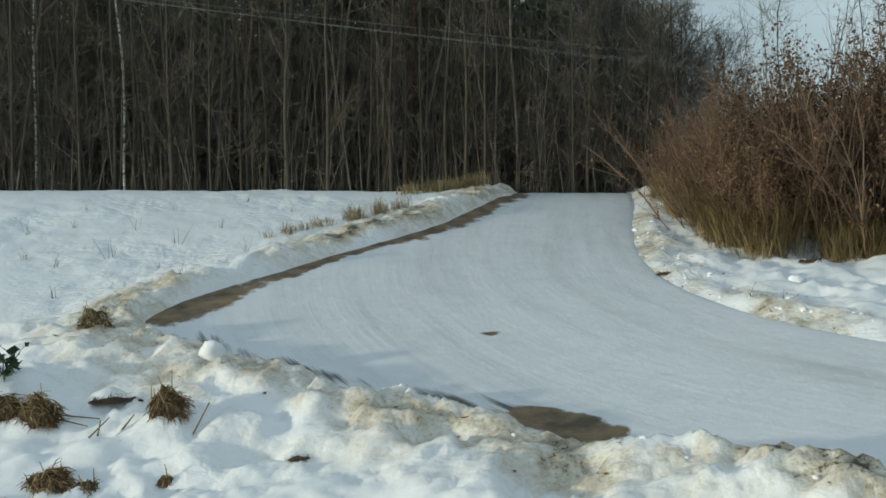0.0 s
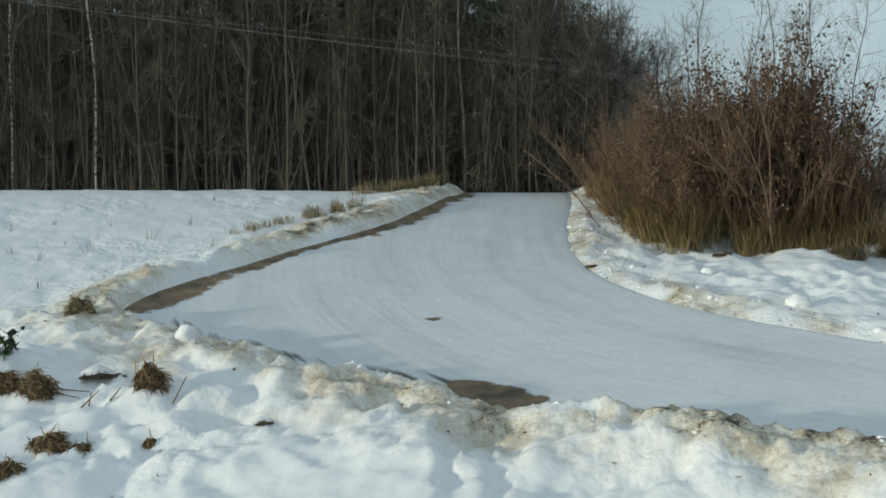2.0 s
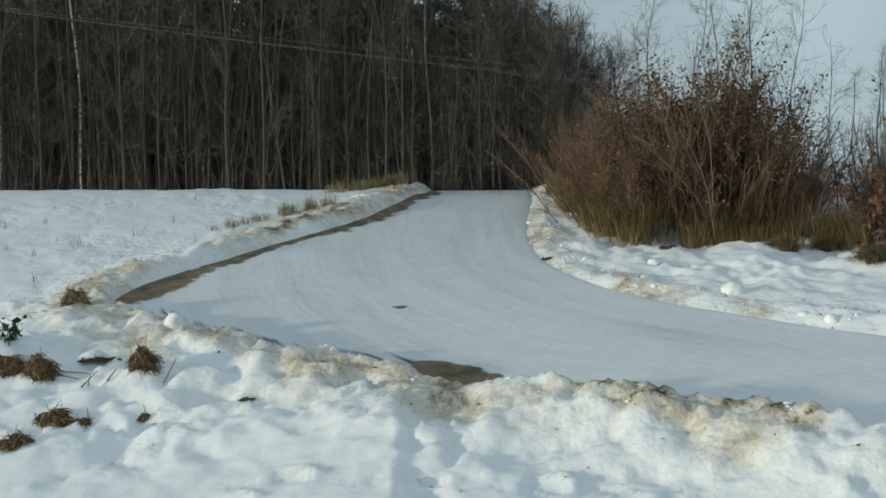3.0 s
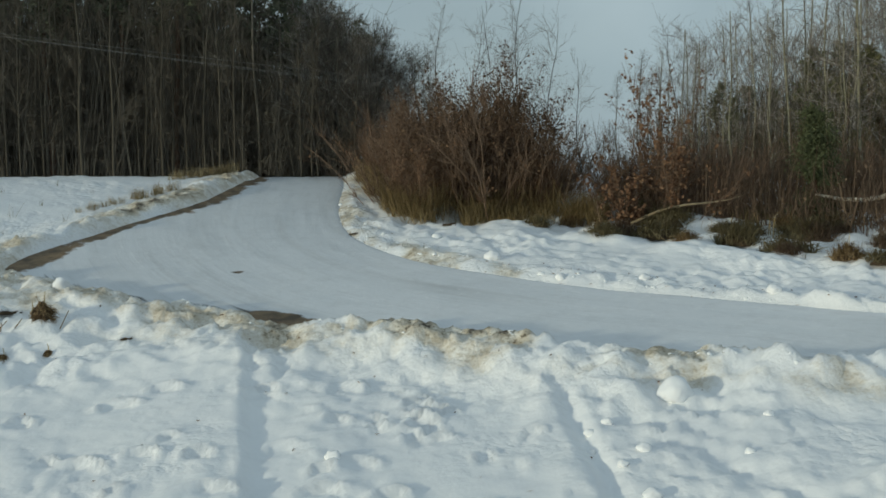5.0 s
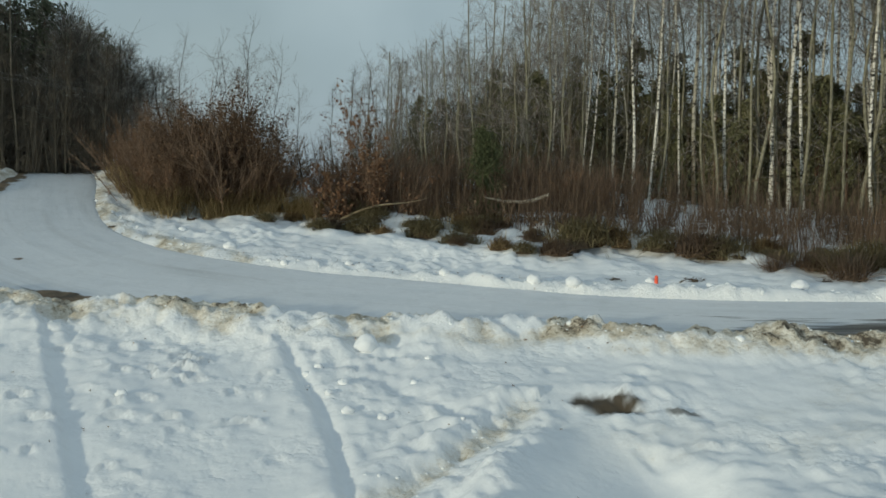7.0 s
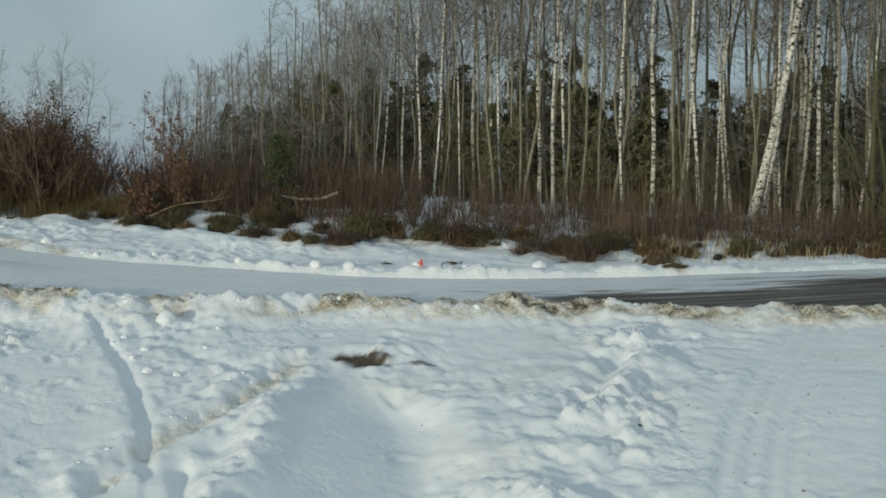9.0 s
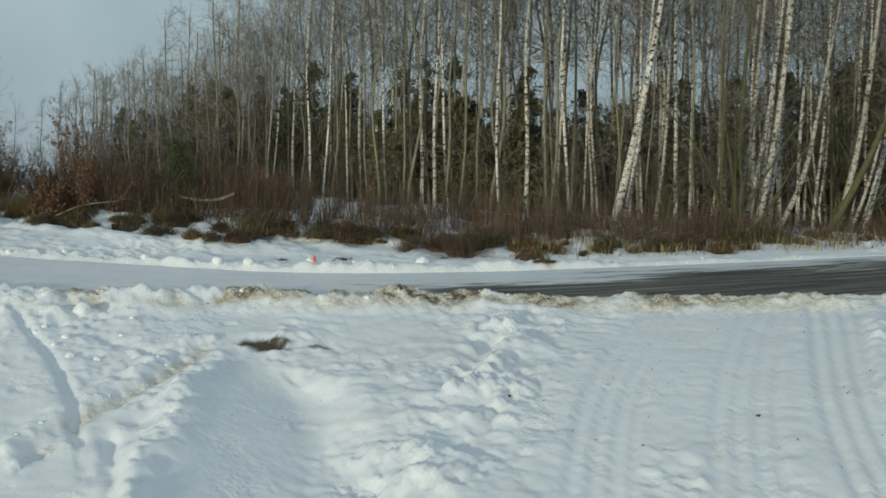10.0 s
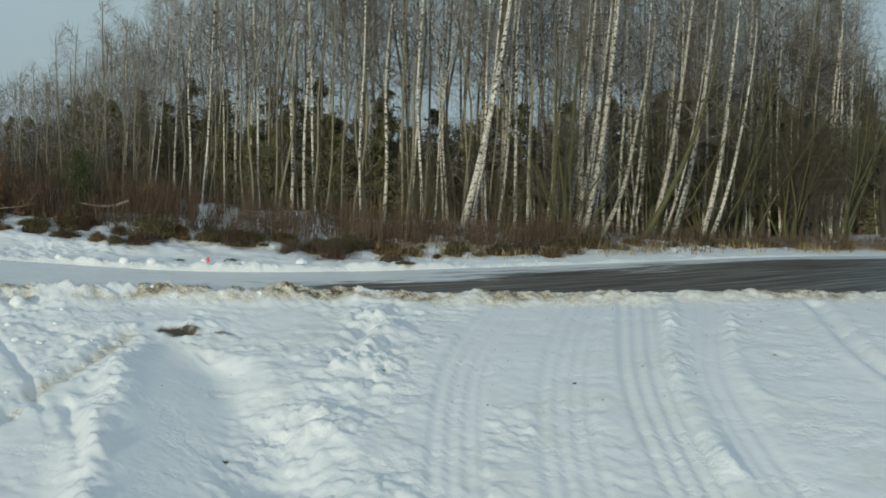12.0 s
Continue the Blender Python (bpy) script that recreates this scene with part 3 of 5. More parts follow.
    soil = np.maximum(soil, 0.75 * step(0.45, 0.9, hole2 * (1 + 1.0 * fbm(x, y, 0.25, 3, 82))))
    return z, dirt * near, soil, road, f, dn, df


def lines_of(fine):
    """Grid lines: stretches of (start, end, spacing), then growing strides out to the horizon."""
    out = []
    for a, b, h in fine:
        out += list(np.arange(a, b - 1e-6, h))
    out.append(fine[-1][1])
    lo, hi, g = [], [], 0.6
    a, b = out[0], out[-1]
    while b < 1500:
        a, b, g = a - g, b + g, g * 1.28
        lo.append(a); hi.append(b)
    return np.array(lo[::-1] + out + hi)


gx = lines_of([(-11, -6, 0.14), (-6, 13, 0.078), (13, 30, 0.11), (30, 44, 0.25), (44, 60, 0.5)])
gy = lines_of([(-21, -12, 0.12), (-12, 7.5, 0.11), (7.5, 18.5, 0.062), (18.5, 28, 0.12), (28, 46, 0.4)])
GX, GY = np.meshgrid(gx, gy)
relief, DIRT, SOIL, INROAD, FIELD, DN, DF = snow_relief(GX, GY)
calm = step(-15, -11, GX) * step(56, 40, GX) * step(-25, -20, GY) * step(34, 27, GY)
relief = relief * calm
# footprints and dents in the open snow
rng = np.random.default_rng(7)


def dent(cx, cy, a, b, turn, depth):
    r = max(a, b) * 2.2
    i0, i1 = np.searchsorted(gx, (cx - r, cx + r))
    j0, j1 = np.searchsorted(gy, (cy - r, cy + r))
    X, Y = GX[j0:j1, i0:i1] - cx, GY[j0:j1, i0:i1] - cy
    u, v = X * math.cos(turn) + Y * math.sin(turn), -X * math.sin(turn) + Y * math.cos(turn)
    q = (u / a) ** 2 + (v / b) ** 2
    relief[j0:j1, i0:i1] += FIELD[j0:j1, i0:i1] * (-depth * step(1.25, 0.8, np.abs(u) / a) * np.clip((v / b + 1.2) / 1.9, 0, 1) * step(1.15, 0.7, v / b) + 0.95 * depth * np.exp(-((np.sqrt(q) - 1.35) / 0.35) ** 2) * (v > 0))


for k in range(150):
    x, y = rng.uniform(-5, 13), rng.uniform(-9, 12)
    if (x - 0.3 > 0 and abs(x - 2.6) < 2.2 and y > 0) or rng.random() < 0.45:
        dent(x, y, rng.uniform(0.12, 0.30), rng.uniform(0.14, 0.24), rng.normal(-0.2, 0.35), rng.uniform(0.02, 0.06))
# deep single prints, trodden in a wandering line
for k, (x, y) in enumerate(((-0.39, 7.15), (-1.62, 9.4), (-1.59, 6.4), (-2.03, 7.4), (-0.88, 9.75), (-0.82, 7.9), (-0.2, 5.98), (1.72, 7.87), (1.3, 6.2), (2.92, 6.78), (-2.58, 7.7), (-1.21, 7.44), (1.19, 5.6), (-0.5, 4.6), (-1.3, 4.9), (2.1, 5.2), (3.6, 5.9), (3.3, 4.4), (-3.1, 9.2), (0.75, 9.3))):
    dent(x, y, 0.20 + 0.09 * math.sin(k * 2.3), 0.15, -0.3 + 0.25 * math.sin(k * 1.7), 0.075)
# trampled patch: many small steps over one another
for k in range(26):
    dent(2.95 + rng.normal(0, 0.33), 7.65 + rng.normal(0, 0.42), 0.13, 0.11, rng.normal(-0.2, 0.5), rng.uniform(0.04, 0.08))
GZ = base_height(GX, GY) + np.where(INROAD, np.minimum(relief, 0) - 0.10, relief)


def ground_z(x, y):
    """Height of the snow at a place, for things that stand on it."""
    i = int(np.clip(np.searchsorted(gx, x) - 1, 0, len(gx) - 2)); j = int(np.clip(np.searchsorted(gy, y) - 1, 0, len(gy) - 2))
    u, v = (x - gx[i]) / (gx[i + 1] - gx[i]), (y - gy[j]) / (gy[j + 1] - gy[j])
    return float((GZ[j, i] * (1 - u) + GZ[j, i + 1] * u) * (1 - v) + (GZ[j + 1, i] * (1 - u) + GZ[j + 1, i + 1] * u) * v)


def grid_faces(nx, ny):
    a = (np.arange(ny - 1)[:, None] * nx + np.arange(nx - 1)[None]).ravel()
    return np.stack([a, a + 1, a + nx + 1, a + nx], 1)


def point_values(me, name, values):
    me.attributes.new(name, "FLOAT", "POINT").data.foreach_set("value", np.asarray(values, np.float32).ravel())


me = mesh_of("ground", np.stack([GX, GY, GZ], -1).reshape(-1, 3), grid_faces(len(gx), len(gy)), SNOW)
point_values(me, "dirt", DIRT)
point_values(me, "soil", SOIL)
point_values(me, "crust", np.clip(np.exp(-(DN / (1.3 + 0.9 * step(8, 5, GX))) ** 2) + 0.8 * np.exp(-(DF / 1.1) ** 2), 0, 1) * np.clip(0.8 + 1.6 * fbm(GX, GY, 1.3, 2, 95), 0.15, 1))
tagged(new("ground", me), "snow-covered hillside with ruts, footprints and dirty thrown-up banks", "ground", kind="structure")

# the icy road, one sheet a little below the banks
rx = np.concatenate([np.arange(-6, 8, 0.08), np.arange(8, 30, 0.16), np.arange(30, 76, 0.5)])
ry = np.concatenate([np.arange(-34, -12, 0.5), np.arange(-12, 11, 0.16), np.arange(11, 27, 0.08), np.arange(27, 40, 0.5)])
RX, RY = np.meshgrid(rx, ry)
dn, sn, df, sf, road = edges(RX, RY)
keep = road | (np.minimum(dn, df) < 0.35)
RZ = base_height(RX, RY) + 0.012 * fbm(RX, RY, 1.2, 3, 91) - 0.02 - 0.05 * step(0.1, 0.35, np.where(road, 0, np.minimum(dn, df)))
cross = dn / (dn + df + 1e-6)
WET = step(12, 20, RX) * (0.9 * np.exp(-((cross - 0.33) / 0.27) ** 2) + 0.5 * step(20, 28, RX) * step(1.0, 0.8, cross)) + 0.66 * step(6, 10, RX) * step(22, 17, RX) * np.exp(-((dn - 0.55) / 0.45) ** 2)
WET = WET + 0.56 * np.exp(-((dn - 0.38) / 0.26) ** 2) * step(-4.2, -3.0, RX) * step(9, 6, RX) * step(17.6, 16.6, RY) + 0.10 * step(16, 24, RX)
WET = WET + 0.45 * step(30, 40, RX) * step(0.99, 0.8, cross)
MUD = np.exp(-(dn / (0.36 + 0.30 * np.exp(-((RY - 18.2) / 1.3) ** 2) + 0.45 * fbm(RX, RY, 1.3, 3, 92))) ** 2) * step(16.6, 17.4, RY) * np.clip(1.06 + 1.1 * fbm(RX, RY, 0.8, 3, 93), 0, 1) + 0.8 * np.exp(-(dn / 0.22) ** 2) * np.clip(0.8 + 1.6 * fbm(RX, RY, 0.7, 3, 94), 0, 1) * step(15.8, 15, RY) * step(7, 3, RX)
MUD = np.maximum(MUD, 0.95 * np.exp(-(((RX - 1.2) * 0.85 - (RY - 13.3) * 0.5) / 0.62) ** 4 - (((RX - 1.2) * 0.5 + (RY - 13.3) * 0.85) / 0.34) ** 4))
MUD = np.maximum(MUD, 0.95 * np.exp(-(((RX - 1.5) * 0.85 - (RY - 12.9) * 0.5) / 0.5) ** 4 - (((RX - 1.5) * 0.5 + (RY - 12.9) * 0.85) / 0.36) ** 4))
MUD = np.maximum(MUD, 0.85 * np.exp(-((RX - 0.65) / 0.2) ** 2 - ((RY - 16.5) / 0.13) ** 2))
f = grid_faces(len(rx), len(ry))
f = f[keep.ravel()[f].all(1)]
used = np.unique(f)
remap = np.zeros(RX.size, int)
remap[used] = np.arange(len(used))
me = mesh_of("road", np.stack([RX, RY, RZ], -1).reshape(-1, 3)[used], remap[f], ICE)
point_values(me, "run", sf.ravel()[used])
point_values(me, "across", df.ravel()[used])
point_values(me, "wet", WET.ravel()[used])
point_values(me, "mud", MUD.ravel()[used])
tagged(new("road", me), "packed icy road with wet dark asphalt streaks and muddy edges", "road", kind="structure")

# ---- trees ----
def bent(start, direction, length, k, rng, wobble, rise=0.0):
    """Many paths: start (n,3), direction (n,3), length (n,)."""
    n = len(start)
    d = direction / (np.linalg.norm(direction, axis=1, keepdims=True) + 1e-9)
    out, p = [start], start
    for i in range(k - 1):
        d = d + rng.normal(size=(n, 3)) * wobble + np.array([0, 0, rise])
        d /= np.linalg.norm(d, axis=1, keepdims=True)
        p = p + d * (length / (k - 1))[:, None]
        out.append(p)
    return np.stack(out, 1)


def pick(path, t):
    """Points of one path (k,3) at t in 0..1."""
    k = len(path)
    q = np.clip(t, 0, 1) * (k - 1)
    i = np.minimum(q.astype(int), k - 2)
    return path[i] + (path[i + 1] - path[i]) * (q - i)[:, None]


def ring_dirs(n, rng, pitch, spread):
    a, p = rng.uniform(0, 2 * np.pi, n), rng.normal(pitch, spread, n)
    return np.stack([np.cos(a) * np.cos(p), np.sin(a) * np.cos(p), np.sin(p)], 1)


def branchy(pile, path, rng, n, t0, t1, length, pitch, r0, twigs, twig_len, droop=0.0, fine=0):
    """Limbs along a stem, twigs along the limbs."""
    t = rng.uniform(t0, t1, n)
    taper = 1 - 0.6 * (t - t0) / (t1 - t0 + 1e-6)
    L = length * taper * rng.uniform(0.6, 1.2, n)
    limbs = bent(pick(path, t), ring_dirs(n, rng, pitch, 0.22), L, 5, rng, 0.13, 0.05)
    tubes(pile, limbs[:, ::2], np.linspace(r0, r0 * 0.3, 3)[None] * taper[:, None], 3)
    for count, sliver, size in ((twigs, False, 1.0), (fine, True, 0.6)):
        m = len(limbs) * count
        if not m:
            break
        which = rng.integers(0, len(limbs), m)
        q = rng.uniform(0.2, 1, m) * (limbs.shape[1] - 1)
        i = np.minimum(q.astype(int), limbs.shape[1] - 2)
        s = limbs[which, i] + (limbs[which, i + 1] - limbs[which, i]) * (q - i)[:, None]
        d = (limbs[which, i + 1] - limbs[which, i]); d /= np.linalg.norm(d, axis=1, keepdims=True) + 1e-9
        d = d + rng.normal(size=(m, 3)) * 0.6 + np.array([0, 0, 0.15])
        limbs = bent(s, d, twig_len * size * rng.uniform(0.5, 1.3, m), 3, rng, 0.2, -droop)
        if sliver:
            a, c = limbs[:, 0], limbs[:, 2]
            e = np.cross(c - a, rng.normal(size=(m, 3)))
            e *= r0 * 0.26 / (np.linalg.norm(e, axis=1, keepdims=True) + 1e-9)
            pile.add(np.stack([a - e, a + e, c + e * 0.4, c - e * 0.4], 1), np.arange(4 * m).reshape(m, 4))
        else:
            tubes(pile, limbs[:, [0, 2]], np.array([[r0 * 0.42, r0 * 0.18]]) * np.ones((m, 1)), 3)


def stem_path(h, rng, lean, wobble, k=12):
    a = rng.uniform(0, 2 * np.pi)
    t = np.linspace(0, 1, k)
    ph = rng.uniform(0, 6, 4)
    x = lean * h * t ** 1.3 * math.cos(a) + wobble * (np.sin(t * 5 + ph[0]) - math.sin(ph[0])) + wobble * 0.4 * (np.sin(t * 12 + ph[1]) - math.sin(ph[1]))
    y = lean * h * t ** 1.3 * math.sin(a) + wobble * (np.sin(t * 4 + ph[2]) - math.sin(ph[2])) + wobble * 0.4 * (np.sin(t * 11 + ph[3]) - math.sin(ph[3]))
    return np.stack([x, y, h * t - 0.25], 1)


def make_tree(name, label, category, group, path, r_base, r_top, bark, twig_mat, crown):
    root = thing(name, label, category, group)
    k = len(path)
    r = np.linspace(r_base, r_top, k)
    r[0] *= 1.25
    p = Pile()
    tubes(p, path[None], r[None], 9)
    part("trunk", p.mesh("trunk", bark), root)
    p = Pile()
    crown(p)
    part("crown", p.mesh("crown", twig_mat), root)
    return root


def set_on_ground(ob, x, y, turn, scale=1.0, sink=0.02):
    ob.matrix_basis = Matrix.LocRotScale((x, y, ground_z(x, y) - sink), Euler((0, 0, turn)), (scale,) * 3)
    return ob


def copy_on_ground(src, x, y, turn, scale=1.0, sink=0.02):
    return copy_thing(src, Matrix.LocRotScale((x, y, ground_z(x, y) - sink), Euler((0, 0, turn)), (scale,) * 3))


class Kinds:
    """A few built variants of one kind, set out as originals first and copies after."""
    def __init__(self, built):
        self.built, self.fresh = built, set(range(len(built)))

    def put(self, which, *where, **more):
        which %= len(self.built)
        if which in self.fresh:
            self.fresh.discard(which)
            return set_on_ground(self.built[which], *where, **more)
        src = self.built[which]
        keep_scale = src.scale.copy()
        src.scale = (1, 1, 1)
        ob = copy_on_ground(src, *where, **more)
        src.scale = keep_scale
        return ob


def birch(seed, h=15.0, lean=0.03, r=0.10, wobble=0.22, low=0.42, path=None, bark=None, twig=None, label="slender silver birch with black-banded white bark, bare in winter"):
    rng = np.random.default_rng(seed)
    path = stem_path(h, rng, lean, wobble) if path is None else path

    def crown(p):
        branchy(p, path, rng, 30, low, 0.98, 2.0 * h / 15 + 0.3, 0.62, 0.017, 5, 1.0 * h / 15 + 0.2, 0.05, 2)
        branchy(p, path, rng, 16, 0.06, 0.45, 1.3, 0.5, 0.013, 4, 0.6, 0.0)
    return make_tree("birch_tree", label, "tree", "birch wood", path, r, 0.022, bark or BIRCH, twig or BIRCH_TWIG, crown)


def leaning_path(h, out, side, kink=0.0, k=12):
    """A stem that leans sideways by out metres at its top, bending as it rises."""
    t = np.linspace(0, 1, k)
    off = out * 0.75 * (1 - (1 - t) ** 1.9) + kink * np.sin(t * 7.0) * (1 - t)
    return np.stack([off * side[0], off * side[1], h * t - 0.25], 1)


def alder(seed, h=8.0, lean=0.03, r=0.06, bark=None):
    rng = np.random.default_rng(seed)
    path = stem_path(h, rng, lean, 0.055)

    def crown(p):
        branchy(p, path, rng, 22, 0.10, 0.97, 1.35, 0.75, 0.015, 6, 0.6, 0.0, 5)
    return make_tree("bare_tree", "tall thin bare tree with dark grey-brown bark", "tree", "dark wood", path, r, 0.015, bark or DARK_BARK, DARK_TWIG, crown)


def round_tree(seed, h=6.5, twig=None, limbs=46, fine=6):
    rng = np.random.default_rng(seed)
    path = stem_path(h * 0.8, rng, 0.04, 0.12)

    def crown(p):
        branchy(p, path, rng, limbs, 0.18, 1.0, 2.1, 0.7, 0.02 if limbs > 40 else 0.013, 8, 0.75, 0.0, fine)
    return make_tree("bare_tree", "broad-crowned bare tree with a haze of fine twigs", "tree", "dark wood", path, 0.12, 0.02, DARK_BARK, twig or BIRCH_TWIG, crown)


def conifer(seed, h=8.0, width=1.5, start=0.08, label="dark green spruce standing among the bare trees", fill=30, size=0.09, needle=None):
    rng = np.random.default_rng(seed)
    path = stem_path(h, rng, 0.01, 0.04)
    root = thing("conifer", label, "tree", "conifers")
    p = Pile()
    tubes(p, path[None], np.linspace(h * 0.014, 0.012, len(path))[None], 7)
    part("trunk", p.mesh("trunk", PINE_BARK), root)
    p = Pile()
    n = 90
    t = np.sort(rng.uniform(start, 0.98, n))
    L = width * (1.05 - (t - start) / (1 - start)) ** 0.8 * rng.uniform(0.6, 1.15, n) + 0.1
    limbs = bent(pick(path, t), ring_dirs(n, rng, 0.05, 0.2), L, 4, rng, 0.08, -0.02)
    tubes(p, limbs[:, [0, 3]], np.array([[0.014, 0.005]]) * np.ones((n, 1)), 3)
    m = n * fill
    w = rng.integers(0, n, m)
    q = rng.uniform(0.3, 3, m); i = np.minimum(q.astype(int), 2)
    s = limbs[w, i] + (limbs[w, i + 1] - limbs[w, i]) * (q - i)[:, None]
    cards(p, s + rng.normal(size=(m, 3)) * 0.09, size, rng, 2.4)
    part("crown", p.mesh("crown", needle or NEEDLE, False), root)
    return root


def pine(seed, h=8.5):
    rng = np.random.default_rng(seed)
    path = stem_path(h, rng, 0.02, 0.08)
    root = thing("pine_tree", "tall pine with reddish trunk and ragged dark green crown", "tree", "conifers")
    p = Pile()
    tubes(p, path[None], np.linspace(0.12, 0.03, len(path))[None], 8)
    part("trunk", p.mesh("trunk", PINE_BARK), root)
    p = Pile()
    n = 30
    limbs = bent(pick(path, rng.uniform(0.55, 1, n)), ring_dirs(n, rng, 0.35, 0.25), rng.uniform(0.5, 1.3, n), 4, rng, 0.15, 0.05)
    tubes(p, limbs, np.linspace(0.022, 0.007, 4)[None] * np.ones((n, 1)), 3)
    m = n * 45
    w = rng.integers(0, n, m)
    cards(p, limbs[w, rng.integers(1, 4, m)] + rng.normal(size=(m, 3)) * 0.16, 0.12, rng, 2.6)
    part("crown", p.mesh("crown", NEEDLE, False), root)
    return root


# dark wood behind the field: bare trunks in front, evergreens deeper in
rng = np.random.default_rng(21)
alders = Kinds([alder(100 + i, rng.uniform(7.5, 9.0), rng.uniform(0.0, 0.045), rng.uniform(0.022, 0.055)) for i in range(7)])
spruces = Kinds([conifer(200 + i, rng.uniform(6.5, 9), rng.uniform(1.2, 1.7)) for i in range(3)])
pines = Kinds([pine(220 + i, rng.uniform(8, 9)) for i in range(2)])


def wood_end(x):
    """Trees get lower towards the open end of the wood."""
    return float(np.interp(x, (0.0, 1.5, 4.0, 6.0, 6.8, 7.6), (1.0, 0.86, 0.77, 0.69, 0.6, 0.42)))


n = 0
for row, (y0, gap) in enumerate(((28.2, 0.62), (29.4, 0.6), (30.8, 0.62), (32.4, 0.7))):
    x = -15.0
    while x < 9.5:
        x += gap * rng.uniform(0.45, 1.5)
        y = y0 + rng.uniform(-0.6, 0.6) + max(0, x - 3) * 0.35
        if 1.2 < x < 4.9 and row < 2 and rng.random() < 0.35:
            continue
        if x > 6.0 + 0.2 * (y - 30.5):
            continue
        s = rng.uniform(0.8, 1.05) * wood_end(x) * float(np.interp(x, (-2, 2), (1.0, 0.9)))
        alders.put(n, x, y, rng.uniform(0, 6.28), scale=s)
        n += 1
for k in range(38):
    x = -16 + 22.6 * (k + rng.uniform(0, 1)) / 38
    spruces.put(k, x, 35.2 + rng.uniform(-1.2, 2.5), rng.uniform(0, 6.28), scale=rng.uniform(0.75, 1.05) * 0.95 * wood_end(x))
for k in range(26):
    x = -16 + 23 * (k + rng.uniform(0, 1)) / 26
    spruces.put(k, x, 38.5 + rng.uniform(-1, 1), rng.uniform(0, 6.28), scale=rng.uniform(1.0, 1.25) * 0.95 * wood_end(x))
for k, x in enumerate((-4.4, -3.6, -2.9, -2.2, -1.4)):
    spruces.put(k, x, 36.6 + 0.3 * (k % 2), k * 1.4, scale=1.12)
for x, y in ((-4.5, 29.6), (-0.66, 29.8), (1.2, 30.8), (3.1, 31.2), (-8.5, 30.8), (4.4, 32.0), (-2.4, 30.2), (3.4, 33.2), (5.0, 33.6), (5.8, 34.2), (2.2, 33.0), (6.3, 35.0), (0.2, 33.4)):
    pines.put(int(x * 7), x, y, rng.uniform(0, 6.28), scale=rng.uniform(0.9, 1.02) * wood_end(x))
rounds = Kinds([round_tree(240), round_tree(241, 5.8)])
for k, (x, y, s) in enumerate(((7.7, 31.4, 0.74), (8.2, 32.4, 0.6), (6.1, 30.5, 0.86), (5.4, 30.2, 0.95), (4.6, 31.5, 1.05), (6.2, 32.5, 0.86), (3.9, 30.4, 1.1), (5.6, 33.5, 0.95), (6.6, 33.8, 0.7), (6.5, 31.2, 0.84), (7.1, 31.8, 0.7))):
    rounds.put(k, x, y, k * 1.7, scale=s)
pale = Kinds([birch(250, 8.0, 0.02, 0.045, 0.10, 0.3, None, ASPEN, DARK_TWIG), birch(251, 8.0, 0.05, 0.04, 0.14, 0.3, None, ASPEN, DARK_TWIG)])
set_on_ground(birch(252, 8.5, 0.0, 0.034, 0.05, 0.4, None, BIRCH, DARK_TWIG, "thin white birch at the front of the dark wood"), -9.6, 28.8, 0.4)
set_on_ground(birch(253, 8.5, 0.01, 0.032, 0.08, 0.4, None, BIRCH, DARK_TWIG, "thin white birch at the front of the dark wood"), -7.5, 28.8, 2.4)
for k, (x, y) in enumerate(((-4.6, 29.0), (-2.4, 29.4), (1.9, 28.9), (1.3, 30.2))):
    pale.put(k, x, y, k * 2.1, scale=rng.uniform(0.9, 1.1))

# birch wood beyond the verge
rng = np.random.default_rng(33)
birches = Kinds([birch(300 + i, rng.uniform(14, 17), rng.uniform(0.0, 0.08), r, rng.uniform(0.12, 0.3)) for i, r in enumerate((0.045, 0.055, 0.065, 0.08, 0.098, 0.05, 0.068))])
OLIVE_BARK = plain("olive_grey_bark", (0.15, 0.14, 0.095), (0.30, 0.28, 0.205), 4, stretch=(3, 3, 2))
greys = Kinds([birch(340 + i, rng.uniform(13, 15), rng.uniform(0.0, 0.08), r, rng.uniform(0.15, 0.35), bark=OLIVE_BARK, label="slender grey-green trunk of a young bare tree") for i, r in enumerate((0.05, 0.06, 0.075))])
young_birches = Kinds([birch(320 + i, rng.uniform(7.5, 9), rng.uniform(0.0, 0.07), 0.05, 0.12, 0.14, bark=OLIVE_BARK, label="young grey birch with a full haze of fine twigs") for i in range(3)])
slim_birches = Kinds([birch(360 + i, h, lean, r, 0.3, 0.55, label="thin crooked birch stem standing back in the wood") for i, (h, lean, r) in enumerate(((10, 0.14, 0.055), (13, 0.09, 0.062), (15, 0.05, 0.075), (8, 0.2, 0.05)))])
FRONT = [(98, -6), (84, -1), (72, 2.5), (62, 5), (52, 7), (43, 9), (38, 13), (34, 17), (30, 20.5), (26, 24), (22, 27.5), (18.5, 31.5), (16, 36)]


def wood_top(x):
    """How tall the birch wood stands: low saplings at its far end, full-grown trees along the road."""
    return np.interp(x, (14, 16, 18.5, 20, 22, 24, 26, 30, 36), (3.4, 4.0, 5.3, 6.8, 8.8, 11.2, 14.2, 18.5, 20.5))


def beside(t, off):
    """A place behind the front of the birch wood."""
    i = min(int(t), len(FRONT) - 2)
    (ax, ay), (bx, by) = FRONT[i], FRONT[i + 1]
    L = math.hypot(bx - ax, by - ay)
    return ax + (bx - ax) * (t - i) + (by - ay) / L * off, ay + (by - ay) * (t - i) - (bx - ax) / L * off


